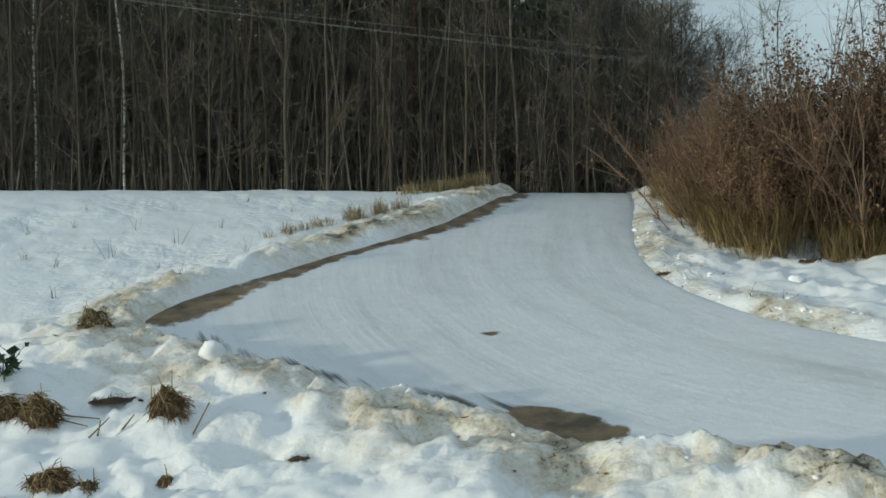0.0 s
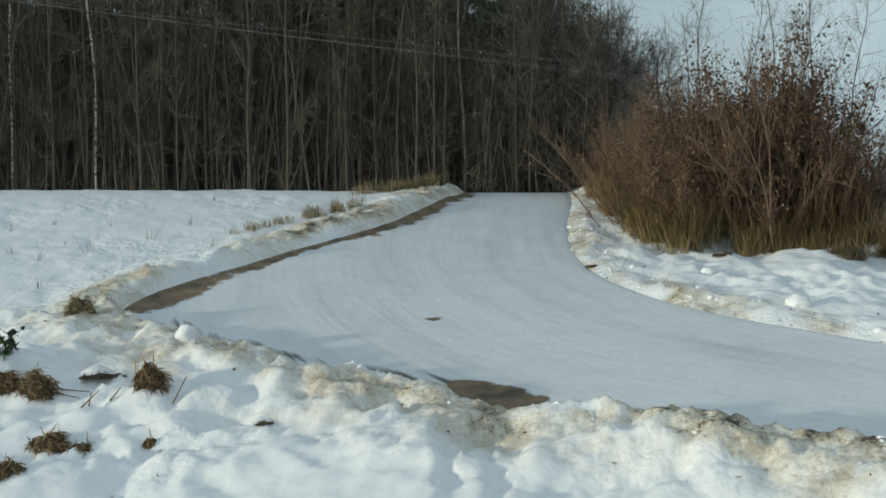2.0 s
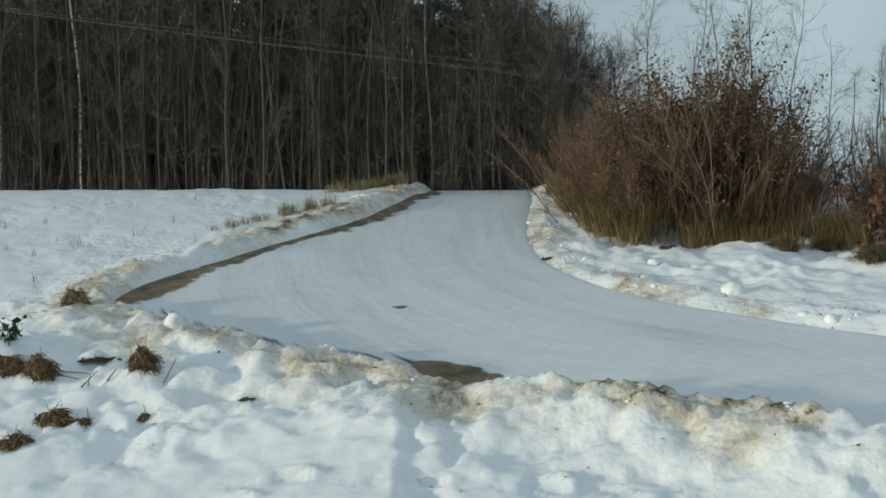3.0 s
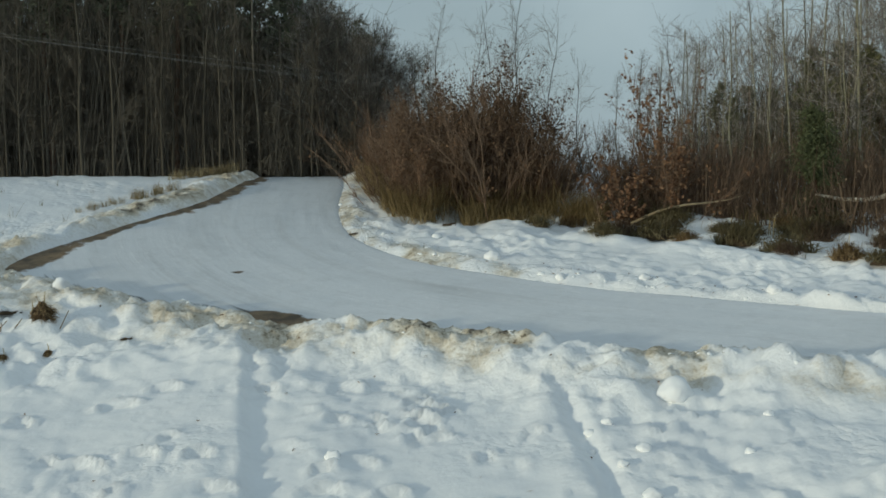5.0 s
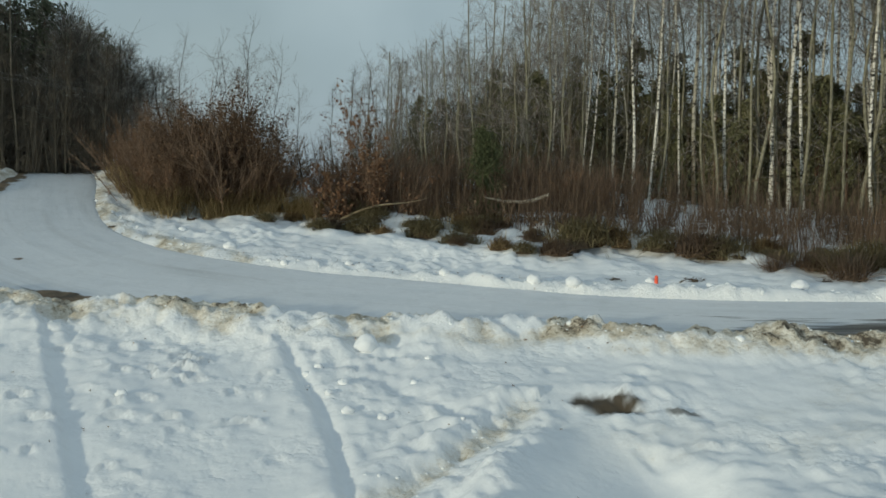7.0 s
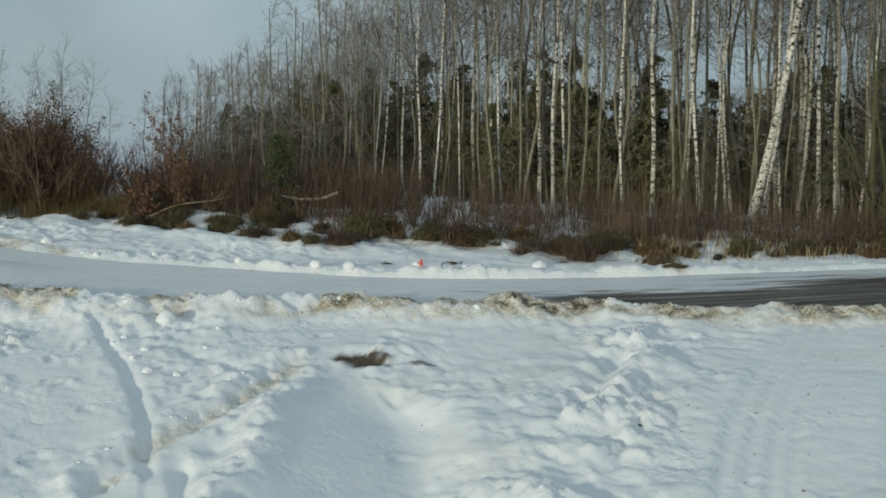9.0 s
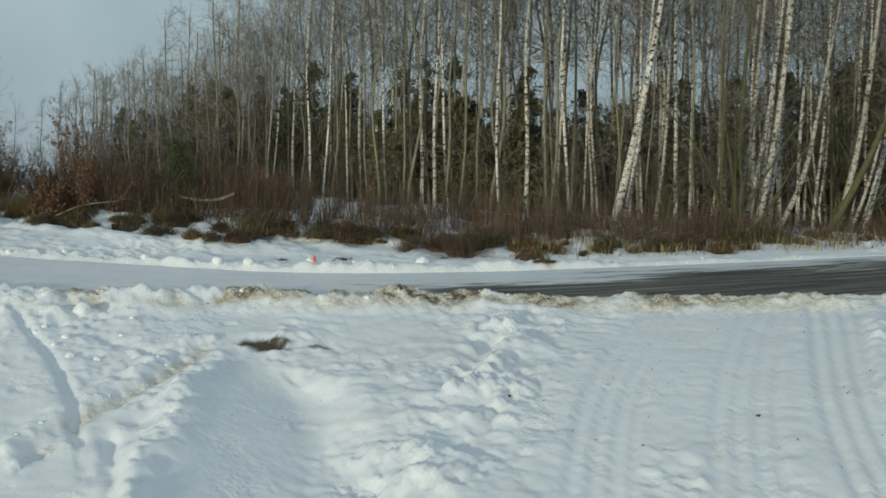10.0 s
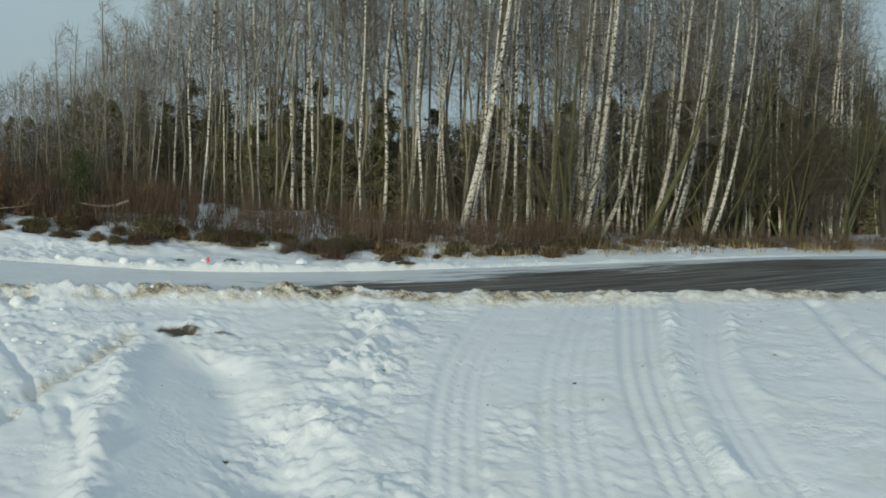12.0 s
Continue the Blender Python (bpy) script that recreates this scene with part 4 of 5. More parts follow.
n = 0
for depth, gap in ((0.0, 0.9), (1.7, 1.05), (3.6, 1.5), (6.0, 2.0)):
    t = 2.7
    while t < len(FRONT) - 1:
        i = int(t)
        L = math.hypot(FRONT[i + 1][0] - FRONT[i][0], FRONT[i + 1][1] - FRONT[i][1])
        x, y = beside(t, depth + rng.normal(0, 0.5))
        fall = float(wood_top(x - depth * 0.5)) / 15.5
        if fall < 0.66:
            young_birches.put(n, x, y, rng.uniform(0, 6.28), scale=fall * 1.85 * rng.uniform(0.8, 1.15))
        elif rng.random() < np.interp(x, (24, 34), (0.4, 0.1)):
            greys.put(n, x, y, rng.uniform(0, 6.28), scale=fall * rng.uniform(0.9, 1.15))
        else:
            birches.put(n, x, y, rng.uniform(0, 6.28), scale=fall * rng.uniform(0.88, 1.1))
        n += 1
        t += gap * rng.uniform(0.5, 1.5) / L
for k in range(26):
    x, y = beside(rng.uniform(0.2, 3.6), rng.uniform(4, 14))
    birches.put(k, x, y, rng.uniform(0, 6.28), scale=rng.uniform(0.6, 0.95))
for k in range(12):
    x, y = beside(rng.uniform(0.3, 3.9), rng.uniform(1.5, 9))
    alders.put(k, x, y, rng.uniform(0, 6.28), scale=rng.uniform(1.1, 1.6))
# thin bright stems standing back in the shade of the wood
for k in range(46):
    x, y = beside(rng.uniform(1.6, 5.4), rng.uniform(1.5, 9))
    slim_birches.put(k, x, y, rng.uniform(0, 6.28), scale=rng.uniform(0.8, 1.15))
for k in range(30):
    x, y = beside(rng.uniform(5.6, 10.2), rng.uniform(-0.6, 3.0))
    greys.put(k, x, y, rng.uniform(0, 6.28), scale=rng.uniform(0.8, 1.05) * float(wood_top(x)) / 15.5)
# single leaning stems at the corner of the wood
side = (0.70, -0.71)
for seed, x, y, h, out, r, kink, bark in ((700, 33.7, 11.6, 21, 3.7, 0.20, 0.0, BIRCH), (701, 38.5, 8.7, 19, 2.2, 0.15, 0.1, BIRCH), (702, 39.7, 9.0, 18, 2.7, 0.12, 0.1, BIRCH), (703, 39.3, 8.0, 20, 2.5, 0.18, 0.1, BIRCH),
                                          (704, 37.3, 5.8, 12, 3.8, 0.14, 0.35, BIRCH), (705, 41.7, 5.9, 13, 5.3, 0.19, 0.0, GREEN_BARK), (706, 42.9, 6.3, 21, 3.3, 0.16, 0.2, BIRCH), (707, 42.5, 5.3, 12, 3.0, 0.09, 0.1, BIRCH),
                                          (708, 44.8, 6.0, 19, 3.1, 0.17, 0.1, BIRCH), (709, 46.0, 4.9, 18, 2.6, 0.16, 0.2, BIRCH), (711, 46.4, 4.6, 13, 3.0, 0.12, 0.1, BIRCH), (710, 37.5, 8.3, 12, 1.3, 0.20, 0.2, GREEN_BARK),
                                          (712, 36.9, 8.6, 10, 0.9, 0.13, 0.2, GREEN_BARK), (713, 41.2, 9.4, 20, 1.6, 0.13, 0.1, BIRCH), (714, 40.6, 8.4, 19, 1.5, 0.10, 0.1, BIRCH), (715, 36.2, 11.4, 18, 1.2, 0.10, 0.2, BIRCH),
                                          (716, 37.0, 7.4, 11, -0.8, 0.10, 0.25, GREEN_BARK), (717, 35.0, 12.2, 19, 2.2, 0.11, 0.1, BIRCH)):
    label = "leaning birch with bright white black-flecked bark at the wood's edge" if bark is BIRCH else "leaning grey-green willow stem among the birches"
    set_on_ground(birch(seed, h, 0, r, 0, 0.4, leaning_path(h, out, side, kink), bark, None, label), x, y, 0.0)
greens = Kinds([conifer(210 + i, 7.0, w, 0.03, "olive green young pine among the birch trunks", 26, 0.10, OLIVE_NEEDLE) for i, w in enumerate((2.3, 2.8, 1.9))])
for k in range(170):
    q = 0.2 + (len(FRONT) - 1.5) * (k + rng.uniform(0, 1)) / 170
    if k % 4 == 3:
        q = rng.uniform(0.6, 4.6)
    x, y = beside(q, rng.uniform(2.0, 7) if k % 2 else rng.uniform(6, 13))
    greens.put(k, x, y, rng.uniform(0, 6.28), scale=rng.uniform(0.35, 1.15) * float(np.interp(x, (18, 22, 28, 36, 48, 54), (0.34, 0.6, 0.9, 1.0, 1.1, 1.4))))
for k in range(44):
    x, y = beside(rng.uniform(6.6, 10.6), rng.uniform(0.8, 4.5))
    greens.put(k, x, y, rng.uniform(0, 6.28), scale=rng.uniform(0.55, 0.95) * float(np.interp(x, (18, 22, 28, 36), (0.4, 0.6, 0.85, 0.9))))


def willow(seed, h, stems=9):
    """Several slanting stems from one stool, with long arching boughs."""
    rng = np.random.default_rng(seed)
    root = thing("willow", "many-stemmed bare willow with arching olive-brown boughs", "tree", "willows")
    base = rng.normal(size=(stems, 3)) * (0.35, 0.35, 0)
    paths = bent(base - np.array([0, 0, 0.2]), base * 0.5 + np.array([0, 0, 1.0]) + rng.normal(size=(stems, 3)) * (0.16, 0.16, 0), h * rng.uniform(0.55, 1.0, stems), 9, rng, 0.07, 0.0)
    for q in paths:
        p = Pile()
        tubes(p, q[None], np.linspace(rng.uniform(0.05, 0.10), 0.018, 9)[None], 7)
        part("stem", p.mesh("stem", GREEN_BARK), root)
    p = Pile()
    for q in paths:
        branchy(p, q, rng, 11, 0.3, 1.0, 0.36 * h, 0.6, 0.020, 6, 0.9, 0.05, 2)
    part("crown", p.mesh("crown", OLIVE_TWIG), root)
    return root


willows = Kinds([willow(730, 9.5), willow(731, 11.0)])
for k, (x, y, s) in enumerate(((37.3, 7.6, 0.85), (44.6, 7.4, 1.05), (48.2, 6.2, 1.0), (51.5, 5.6, 1.1), (55.5, 4.4, 1.1), (31.5, 12.6, 0.45), (34.6, 9.3, 0.4), (60, 3.5, 1.2))):
    willows.put(k, x, y, k * 1.9, scale=s)
dark_rounds = Kinds([round_tree(245, 6.2, OLIVE_TWIG, 28, 2), round_tree(246, 5.6, OLIVE_TWIG, 30, 2)])
for x, y, s in ((53, 6.9, 2.1), (57, 5.6, 2.4), (62, 6, 2.4), (50, 7.6, 1.7), (67, 3.6, 2.3), (55, 6.0, 1.7), (60, 9, 2.6), (52, 10, 2.3), (71, 6, 2.5), (65, 8, 2.6), (49, 5.2, 1.3)):
    dark_rounds.put(int(x), x, y, x * 1.7, scale=s)
thick_trees = Kinds([round_tree(247, 6.0, DARK_TWIG, 60, 7), round_tree(248, 5.4, DARK_TWIG, 60, 7)])
for k, (x, y, s) in enumerate(((56.9, 4.4, 1.25), (58.6, 4.2, 1.45), (60.6, 3.9, 1.15))):
    thick_trees.put(k, x, y, x * 1.3, scale=s)
# dense thin growth that closes the wood behind its front
p = Pile()
m = 3800
b = np.array([beside(q, o) for q, o in zip(rng.uniform(0, len(FRONT) - 1.01, m), rng.uniform(1.5, 13, m))])
b = np.column_stack([b, [ground_z(*q) for q in b]])
tall = rng.uniform(1.2, 6.0, m) * np.interp(b[:, 0], (16, 24, 36), (0.45, 0.7, 1.0))
paths = bent(b - np.array([0, 0, 0.1]), rng.normal(size=(m, 3)) * (0.12, 0.12, 0) + np.array([0, 0, 1.0]), tall, 5, rng, 0.06, 0.02)
tubes(p, paths[:, ::2], np.linspace(0.030, 0.008, 3)[None] * np.ones((m, 1)), 3)
w = rng.integers(0, m, m * 18)
tw = bent(paths[w, rng.integers(0, 5, m * 18)] - np.array([0, 0, 0.15]), rng.normal(size=(m * 18, 3)) * 0.6 + np.array([0, 0, 0.4]), rng.uniform(0.5, 1.4, m * 18), 3, rng, 0.2, 0.0)
e = np.cross(tw[:, 2] - tw[:, 0], rng.normal(size=(m * 18, 3)))
e *= 0.0095 / np.linalg.norm(e, axis=1, keepdims=True)
p.add(np.stack([tw[:, 0] - e, tw[:, 0] + e, tw[:, 2] + e * 0.4, tw[:, 2] - e * 0.4], 1), np.arange(m * 72).reshape(-1, 4))
tagged(new("undergrowth", p.mesh("undergrowth", OLIVE_TWIG)), "dense brown undergrowth of saplings filling the birch wood", "undergrowth", kind="stuff")
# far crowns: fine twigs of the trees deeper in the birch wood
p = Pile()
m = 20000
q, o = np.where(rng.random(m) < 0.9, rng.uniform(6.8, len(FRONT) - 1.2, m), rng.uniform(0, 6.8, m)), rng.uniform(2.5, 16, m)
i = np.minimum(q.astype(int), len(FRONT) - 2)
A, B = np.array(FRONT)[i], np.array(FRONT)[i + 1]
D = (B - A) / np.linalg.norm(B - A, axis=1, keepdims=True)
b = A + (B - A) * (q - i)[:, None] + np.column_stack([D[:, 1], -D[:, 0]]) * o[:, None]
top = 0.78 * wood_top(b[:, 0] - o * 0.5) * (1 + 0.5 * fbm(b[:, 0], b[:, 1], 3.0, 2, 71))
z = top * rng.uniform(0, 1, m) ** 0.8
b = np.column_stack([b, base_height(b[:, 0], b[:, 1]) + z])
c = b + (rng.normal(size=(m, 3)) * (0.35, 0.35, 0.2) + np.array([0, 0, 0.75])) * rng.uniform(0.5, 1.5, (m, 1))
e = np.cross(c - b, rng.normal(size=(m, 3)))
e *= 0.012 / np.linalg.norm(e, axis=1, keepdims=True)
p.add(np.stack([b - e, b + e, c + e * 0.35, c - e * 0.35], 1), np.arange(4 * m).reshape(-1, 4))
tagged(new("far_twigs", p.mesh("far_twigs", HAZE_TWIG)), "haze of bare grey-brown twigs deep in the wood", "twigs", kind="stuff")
p = Pile()
m = 3200
b = np.column_stack([rng.uniform(-16, 5.4, m), rng.uniform(28.2, 37, m)])
b[:, 1] += np.maximum(0, b[:, 0] - 3) * 0.35
b = np.column_stack([b, [ground_z(*q) for q in b]])
paths = bent(b - np.array([0, 0, 0.1]), rng.normal(size=(m, 3)) * (0.11, 0.11, 0) + np.array([0, 0, 1.0]), rng.uniform(1.2, 8.0, m) * np.interp(b[:, 0], (0, 1.5, 4, 6, 7), (1, 0.85, 0.74, 0.66, 0.52)), 5, rng, 0.06, 0.03)
tubes(p, paths[:, ::2], np.linspace(0.015, 0.005, 3)[None] * np.ones((m, 1)), 3)
w = rng.integers(0, m, m * 30)
tw = bent(paths[w, rng.integers(0, 5, m * 30)] - np.array([0, 0, 0.1]), rng.normal(size=(m * 30, 3)) * 0.75 + np.array([0, 0, 0.35]), rng.uniform(0.3, 1.1, m * 30), 3, rng, 0.2, 0.0)
e = np.cross(tw[:, 2] - tw[:, 0], rng.normal(size=(m * 30, 3)))
e *= 0.006 / np.linalg.norm(e, axis=1, keepdims=True)
p.add(np.stack([tw[:, 0] - e, tw[:, 0] + e, tw[:, 2] + e * 0.4, tw[:, 2] - e * 0.4], 1), np.arange(m * 120).reshape(-1, 4))
tagged(new("undergrowth", p.mesh("undergrowth", WOOD_TWIG)), "dense dark undergrowth of thin stems in the wood", "undergrowth", kind="stuff")

# ---- hedge and brush ----
def shrub(seed, h=2.6, spread=1.0, stems=30, leaves=900, size=0.075, leaf=None, name="shrub", label="dense brown-leaved beech shrub in a roadside hedge", group="hedge"):
    rng = np.random.default_rng(seed)
    root = thing(name, label, "shrub", group)
    base = rng.normal(size=(stems, 3)) * (0.28 * spread, 0.28 * spread, 0)
    d = base * 0.9 + np.array([0, 0, 1.0]) + rng.normal(size=(stems, 3)) * (0.22, 0.22, 0)
    paths = bent(base - np.array([0, 0, 0.15]), d, h * rng.uniform(0.5, 1.1, stems), 6, rng, 0.09, 0.03)
    p = Pile()
    tubes(p, paths, np.linspace(0.015, 0.005, 6)[None] * np.ones((stems, 1)), 3)
    m = stems * 22
    w = rng.integers(0, stems, m)
    i = rng.integers(1, 5, m)
    tw = bent(paths[w, i], (paths[w, i + 1] - paths[w, i]) * 2 + rng.normal(size=(m, 3)) * 0.35, h * 0.22 * rng.uniform(0.4, 1.3, m), 4, rng, 0.2, 0.03)
    tubes(p, tw[:, [0, 3]], np.array([[0.0055, 0.0022]]) * np.ones((m, 1)), 3)
    part("branchwork", p.mesh("branchwork", HEDGE_STEM), root)
    if leaves:
        p = Pile()
        w = rng.choice(rng.integers(0, m, max(40, leaves // 8)), leaves)
        c = tw[w, rng.integers(1, 4, leaves)] + rng.normal(size=(leaves, 3)) * 0.065
        cards(p, c, size, rng)
        part("foliage", p.mesh("foliage", leaf or BROWN_LEAF, False), root)
    return root


rng = np.random.default_rng(44)
shrubs = Kinds([shrub(400 + i, rng.uniform(2.2, 3.0), 1.1, 28, n, 0.036) for i, n in enumerate((1900, 800, 1400, 350))])
for k in range(60):
    x = rng.uniform(4.9, 10.4)
    y = rng.uniform(21.2, 29.5)
    x += 0.6 * float(step(6.5, 5.2, x)) * float(step(21.2, 22.0, y))
    if x > 7.5 and y < 22.2 and rng.random() < 0.3:
        continue
    tall = np.interp(x, (4.9, 5.6, 7.5, 9.0, 10.2), (0.75, 1.02, 1.2, 1.0, 0.6)) * np.interp(y, (20, 24, 29), (1.05, 0.95, 0.85))
    shrubs.put(k, x, y, rng.uniform(0, 6.28), scale=float(tall) * rng.uniform(0.5, 1.18))
tall_beech = shrub(420, 4.3, 1.25, 40, 6500, 0.052, BEECH_LEAF, "tall_shrub", "tall dark brown beech shrub rising above the hedge")
set_on_ground(tall_beech, 7.9, 21.9, 0.4, 1.04)
copy_on_ground(tall_beech, 7.35, 21.9, 1.4, 0.95)
copy_on_ground(tall_beech, 6.8, 22.0, 3.4, 0.8)
copy_on_ground(tall_beech, 7.2, 22.6, 2.4, 0.86)
copy_on_ground(tall_beech, 8.7, 22.2, 4.0, 0.8)
copy_on_ground(tall_beech, 6.4, 23.4, 5.1, 0.72)
brown_brush = Kinds([shrub(450 + i, 2.7, 1.2, 34, n, 0.06, BROWN_LEAF, "shrub", "bare brown bush between the hedge and the birches", "verge bushes") for i, n in enumerate((260, 120))])
for k in range(34):
    x = rng.uniform(10.2, 22)
    y = 19.9 - 0.32 * (x - 10.2) + rng.uniform(1.2, 5.5)
    brown_brush.put(k, x, y, rng.uniform(0, 6.28), scale=rng.uniform(0.55, 1.05))
young_oak = shrub(430, 4.3, 0.85, 15, 1500, 0.07, OAK_LEAF, "young_oak", "young oak holding rusty orange-brown winter leaves", "oaks")
set_on_ground(young_oak, 12.1, 19.6, 1.0)
low_oak = shrub(431, 2.2, 0.8, 12, 600, 0.08, OAK_LEAF, "young_oak", "small young oak with rusty leaves in the hedge gap", "oaks")
set_on_ground(low_oak, 10.8, 19.6, 2.0)


def whip(seed, h):
    """A thin bare sapling that stands above the hedge."""
    rng = np.random.default_rng(seed)
    root = thing("bare_sapling", "thin bare sapling with upswept twigs above the hedge", "sapling", "saplings")
    p = Pile()
    path = stem_path(h, rng, 0.10, 0.13, 9)
    tubes(p, path[None], np.linspace(0.024, 0.005, 9)[None], 5)
    part("stem", p.mesh("stem", DARK_BARK), root)
    p = Pile()
    branchy(p, path, rng, 22, 0.25, 0.98, 1.25, 0.85, 0.009, 5, 0.5, 0.0, 2)
    part("crown", p.mesh("crown", DARK_TWIG), root)
    return root


whips = Kinds([whip(440 + i, h) for i, h in enumerate((6.0, 5.3, 4.8))])
for k, (x, y, s) in enumerate(((6.3, 22.6, 0.95), (6.7, 22.9, 0.85), (7.3, 22.2, 1.0), (7.9, 22.4, 0.95), (9.1, 22.0, 1.0), (9.5, 22.4, 0.8), (10.3, 21.4, 0.75), (12.6, 20.2, 1.0), (5.9, 23.4, 0.85), (8.3, 21.9, 1.05), (9.0, 22.9, 0.95))):
    whips.put(k, x, y, k * 1.3, scale=s)

young_pine = conifer(460, 2.9, 0.8, 0.02, "small young pine with green needles in the brush", 120, 0.03, PINE_GREEN)
set_on_ground(young_pine, 16.0, 19.2, 0.0, 1.25)

# reddish brush, dry grass and seedlings between road and wood
rng = np.random.default_rng(55)


def scatter(n, line, near, far, rng):
    """Random places in a belt beside a line (to its left), from near to far metres off it."""
    seg = np.array(line)
    d = np.diff(seg, axis=0)
    L = np.hypot(d[:, 0], d[:, 1])
    i = rng.choice(len(d), n, p=L / L.sum())
    t = rng.uniform(0, 1, (n, 1))
    nrm = np.stack([-d[:, 1], d[:, 0]], 1) / L[:, None]
    off = rng.uniform(0, 1, n) if np.isscalar(near) else 0
    off = near + (far - near) * off
    return seg[i] + d[i] * t + nrm[i] * off[:, None]


def lift(xy):
    return np.column_stack([xy, [ground_z(a, b) for a, b in xy]])


VERGE = smooth_line([(10.0, 20.8), (11.6, 18.9), (13.5, 16.9), (16.5, 14.6), (19.0, 13.0), (22.3, 9.0), (25.0, 6.5), (29, 4.1), (33, 2.8), (42.2, 0.2), (52.3, -3.4), (62.5, -7.6)])
p = Pile()
xy = np.vstack([scatter(5200, VERGE, 1.4, 9.5, rng), scatter(1900, VERGE, 1.2, 3.4, rng), scatter(2600, [v for v in VERGE if v[0] > 27], -0.6, 2.6, rng)])
thin = (rng.random(len(xy)) < np.interp(xy[:, 0], (40, 46, 52), (1.0, 0.45, 0.12))) & ((xy[:, 0] < 22) | (fbm(xy[:, 0], xy[:, 1], 2.2, 3, 83) > -0.06))
xy = np.where((xy[:, 0] > 24)[:, None], xy + np.array([0.45, 0.9]) * rng.uniform(0, 2.0, (len(xy), 1)), xy)[thin]
b = lift(xy)
m = len(b)
paths = bent(b - np.array([0, 0, 0.05]), rng.normal(size=(m, 3)) * (0.22, 0.22, 0) + np.array([0, 0, 1.0]), (0.4 + rng.gamma(1.7, 0.5, m)) * np.where(np.arange(m) < m * 0.72, 1.0, 0.55) * np.interp(b[:, 0], (24, 31), (1.0, 0.7)), 4, rng, 0.10, 0.02)
tubes(p, paths, np.linspace(0.015, 0.005, 4)[None] * np.ones((m, 1)), 3)
w = rng.integers(0, m, m * 2)
tw = bent(paths[w, rng.integers(1, 3, m * 2)], rng.normal(size=(m * 2, 3)) * 0.5 + np.array([0, 0, 0.9]), rng.uniform(0.2, 0.6, m * 2), 3, rng, 0.15, 0.02)
tubes(p, tw[:, [0, 2]], np.array([[0.008, 0.003]]) * np.ones((m * 2, 1)), 3)
q = scatter(26000, VERGE, 1.3, 8.5, rng)
q = np.column_stack([q, base_height(q[:, 0], q[:, 1]) + 0.05])
e = rng.normal(size=(26000, 3)) * (1, 1, 0.1); e *= 0.009 / np.linalg.norm(e, axis=1, keepdims=True)
grow = np.clip(0.7 + 1.9 * fbm(q[:, 0], q[:, 1], 1.8, 3, 78), 0.12, 1.7)[:, None]
c = q + rng.normal(size=(26000, 3)) * (0.18, 0.18, 0) + np.array([0, 0, 1.0]) * (0.25 + rng.gamma(1.6, 0.42, (26000, 1))) * grow * np.interp(q[:, :1], (24, 31, 42, 48), (1.0, 0.75, 0.6, 0.2))
p.add(np.stack([q - e, q + e, c + e * 0.4, c - e * 0.4], 1), np.arange(104000).reshape(-1, 4))
w = rng.integers(0, m, 9000)
cards(p, paths[w, rng.integers(0, 3, 9000)] + rng.normal(size=(9000, 3)) * 0.12, 0.055, rng, 2.0)
tagged(new("brush", p.mesh("brush", RED_STEM)), "thicket of reddish-brown bare brush below the birches", "brush", kind="stuff")

p = Pile()
m = 9000
q = scatter(m, [v for v in VERGE if v[0] > 14], 2.0, 10.5, rng)
q = np.column_stack([q, base_height(q[:, 0], q[:, 1])])
e = rng.normal(size=(m, 3)) * (1, 1, 0.1); e *= 0.007 / np.linalg.norm(e, axis=1, keepdims=True)
up = np.clip(0.8 + 1.5 * fbm(q[:, 0], q[:, 1], 2.5, 3, 84), 0.2, 1.6)[:, None] * (0.5 + rng.gamma(2.0, 0.62, (m, 1))) * np.interp(q[:, 0], (14, 24, 34, 42, 48), (0.6, 0.85, 0.7, 0.5, 0.15))[:, None]
c = q + rng.normal(size=(m, 3)) * (0.2, 0.2, 0) + np.array([0, 0, 1.0]) * up
p.add(np.stack([q - e, q + e, c + e * 0.3, c - e * 0.3], 1), np.arange(4 * m).reshape(-1, 4))
tagged(new("seedlings", p.mesh("seedlings", RED_STEM)), "thin reddish bare seedlings between brush and birch trunks", "brush", kind="stuff")

p = Pile()
HEDGE_FOOT = smooth_line([(10.4, 19.9), (9.0, 20.6), (7.0, 20.7), (5.6, 20.6), (5.2, 22), (5.1, 24), (5.2, 27.5)])
xy = scatter(19000, HEDGE_FOOT[::-1], -0.25, 1.2, rng)
xy = xy[fbm(xy[:, 0], xy[:, 1], 0.9, 3, 79) > -0.02]
blades(p, lift(xy), 0.78, rng, 0.0045, 1.1)
xy = scatter(2800, HEDGE_FOOT[::-1], 0.0, 1.4, rng)
xy = xy[fbm(xy[:, 0], xy[:, 1], 1.3, 2, 85) > 0.08]
blades(p, lift(xy), 1.3, rng, 0.0045, 1.3)
xy = scatter(5200, HEDGE_FOOT[::-1], -0.45, 0.35, rng)
xy = xy[fbm(xy[:, 0], xy[:, 1], 0.8, 2, 86) > -0.05]
blades(p, lift(xy), 0.62, rng, 0.0055, 1.3)
tagged(new("hedge_grass", p.mesh("hedge_grass", HEDGE_GRASS)), "olive-brown dead grass in clumps along the hedge foot", "grass", kind="stuff")
p = Pile()
xy = scatter(2600, VERGE, 0.0, 2.6, rng)
clump = fbm(xy[:, 0], xy[:, 1], 1.1, 2, 77) > 0.03
blades(p, lift(xy[clump]), 0.42, rng, 0.010, 0.5)
right_verge = [q for q in VERGE if q[0] > 23]
xy = scatter(2000, right_verge, -0.7, 2.0, rng)
xy = xy[fbm(xy[:, 0], xy[:, 1], 1.6, 3, 80) > 0.02]
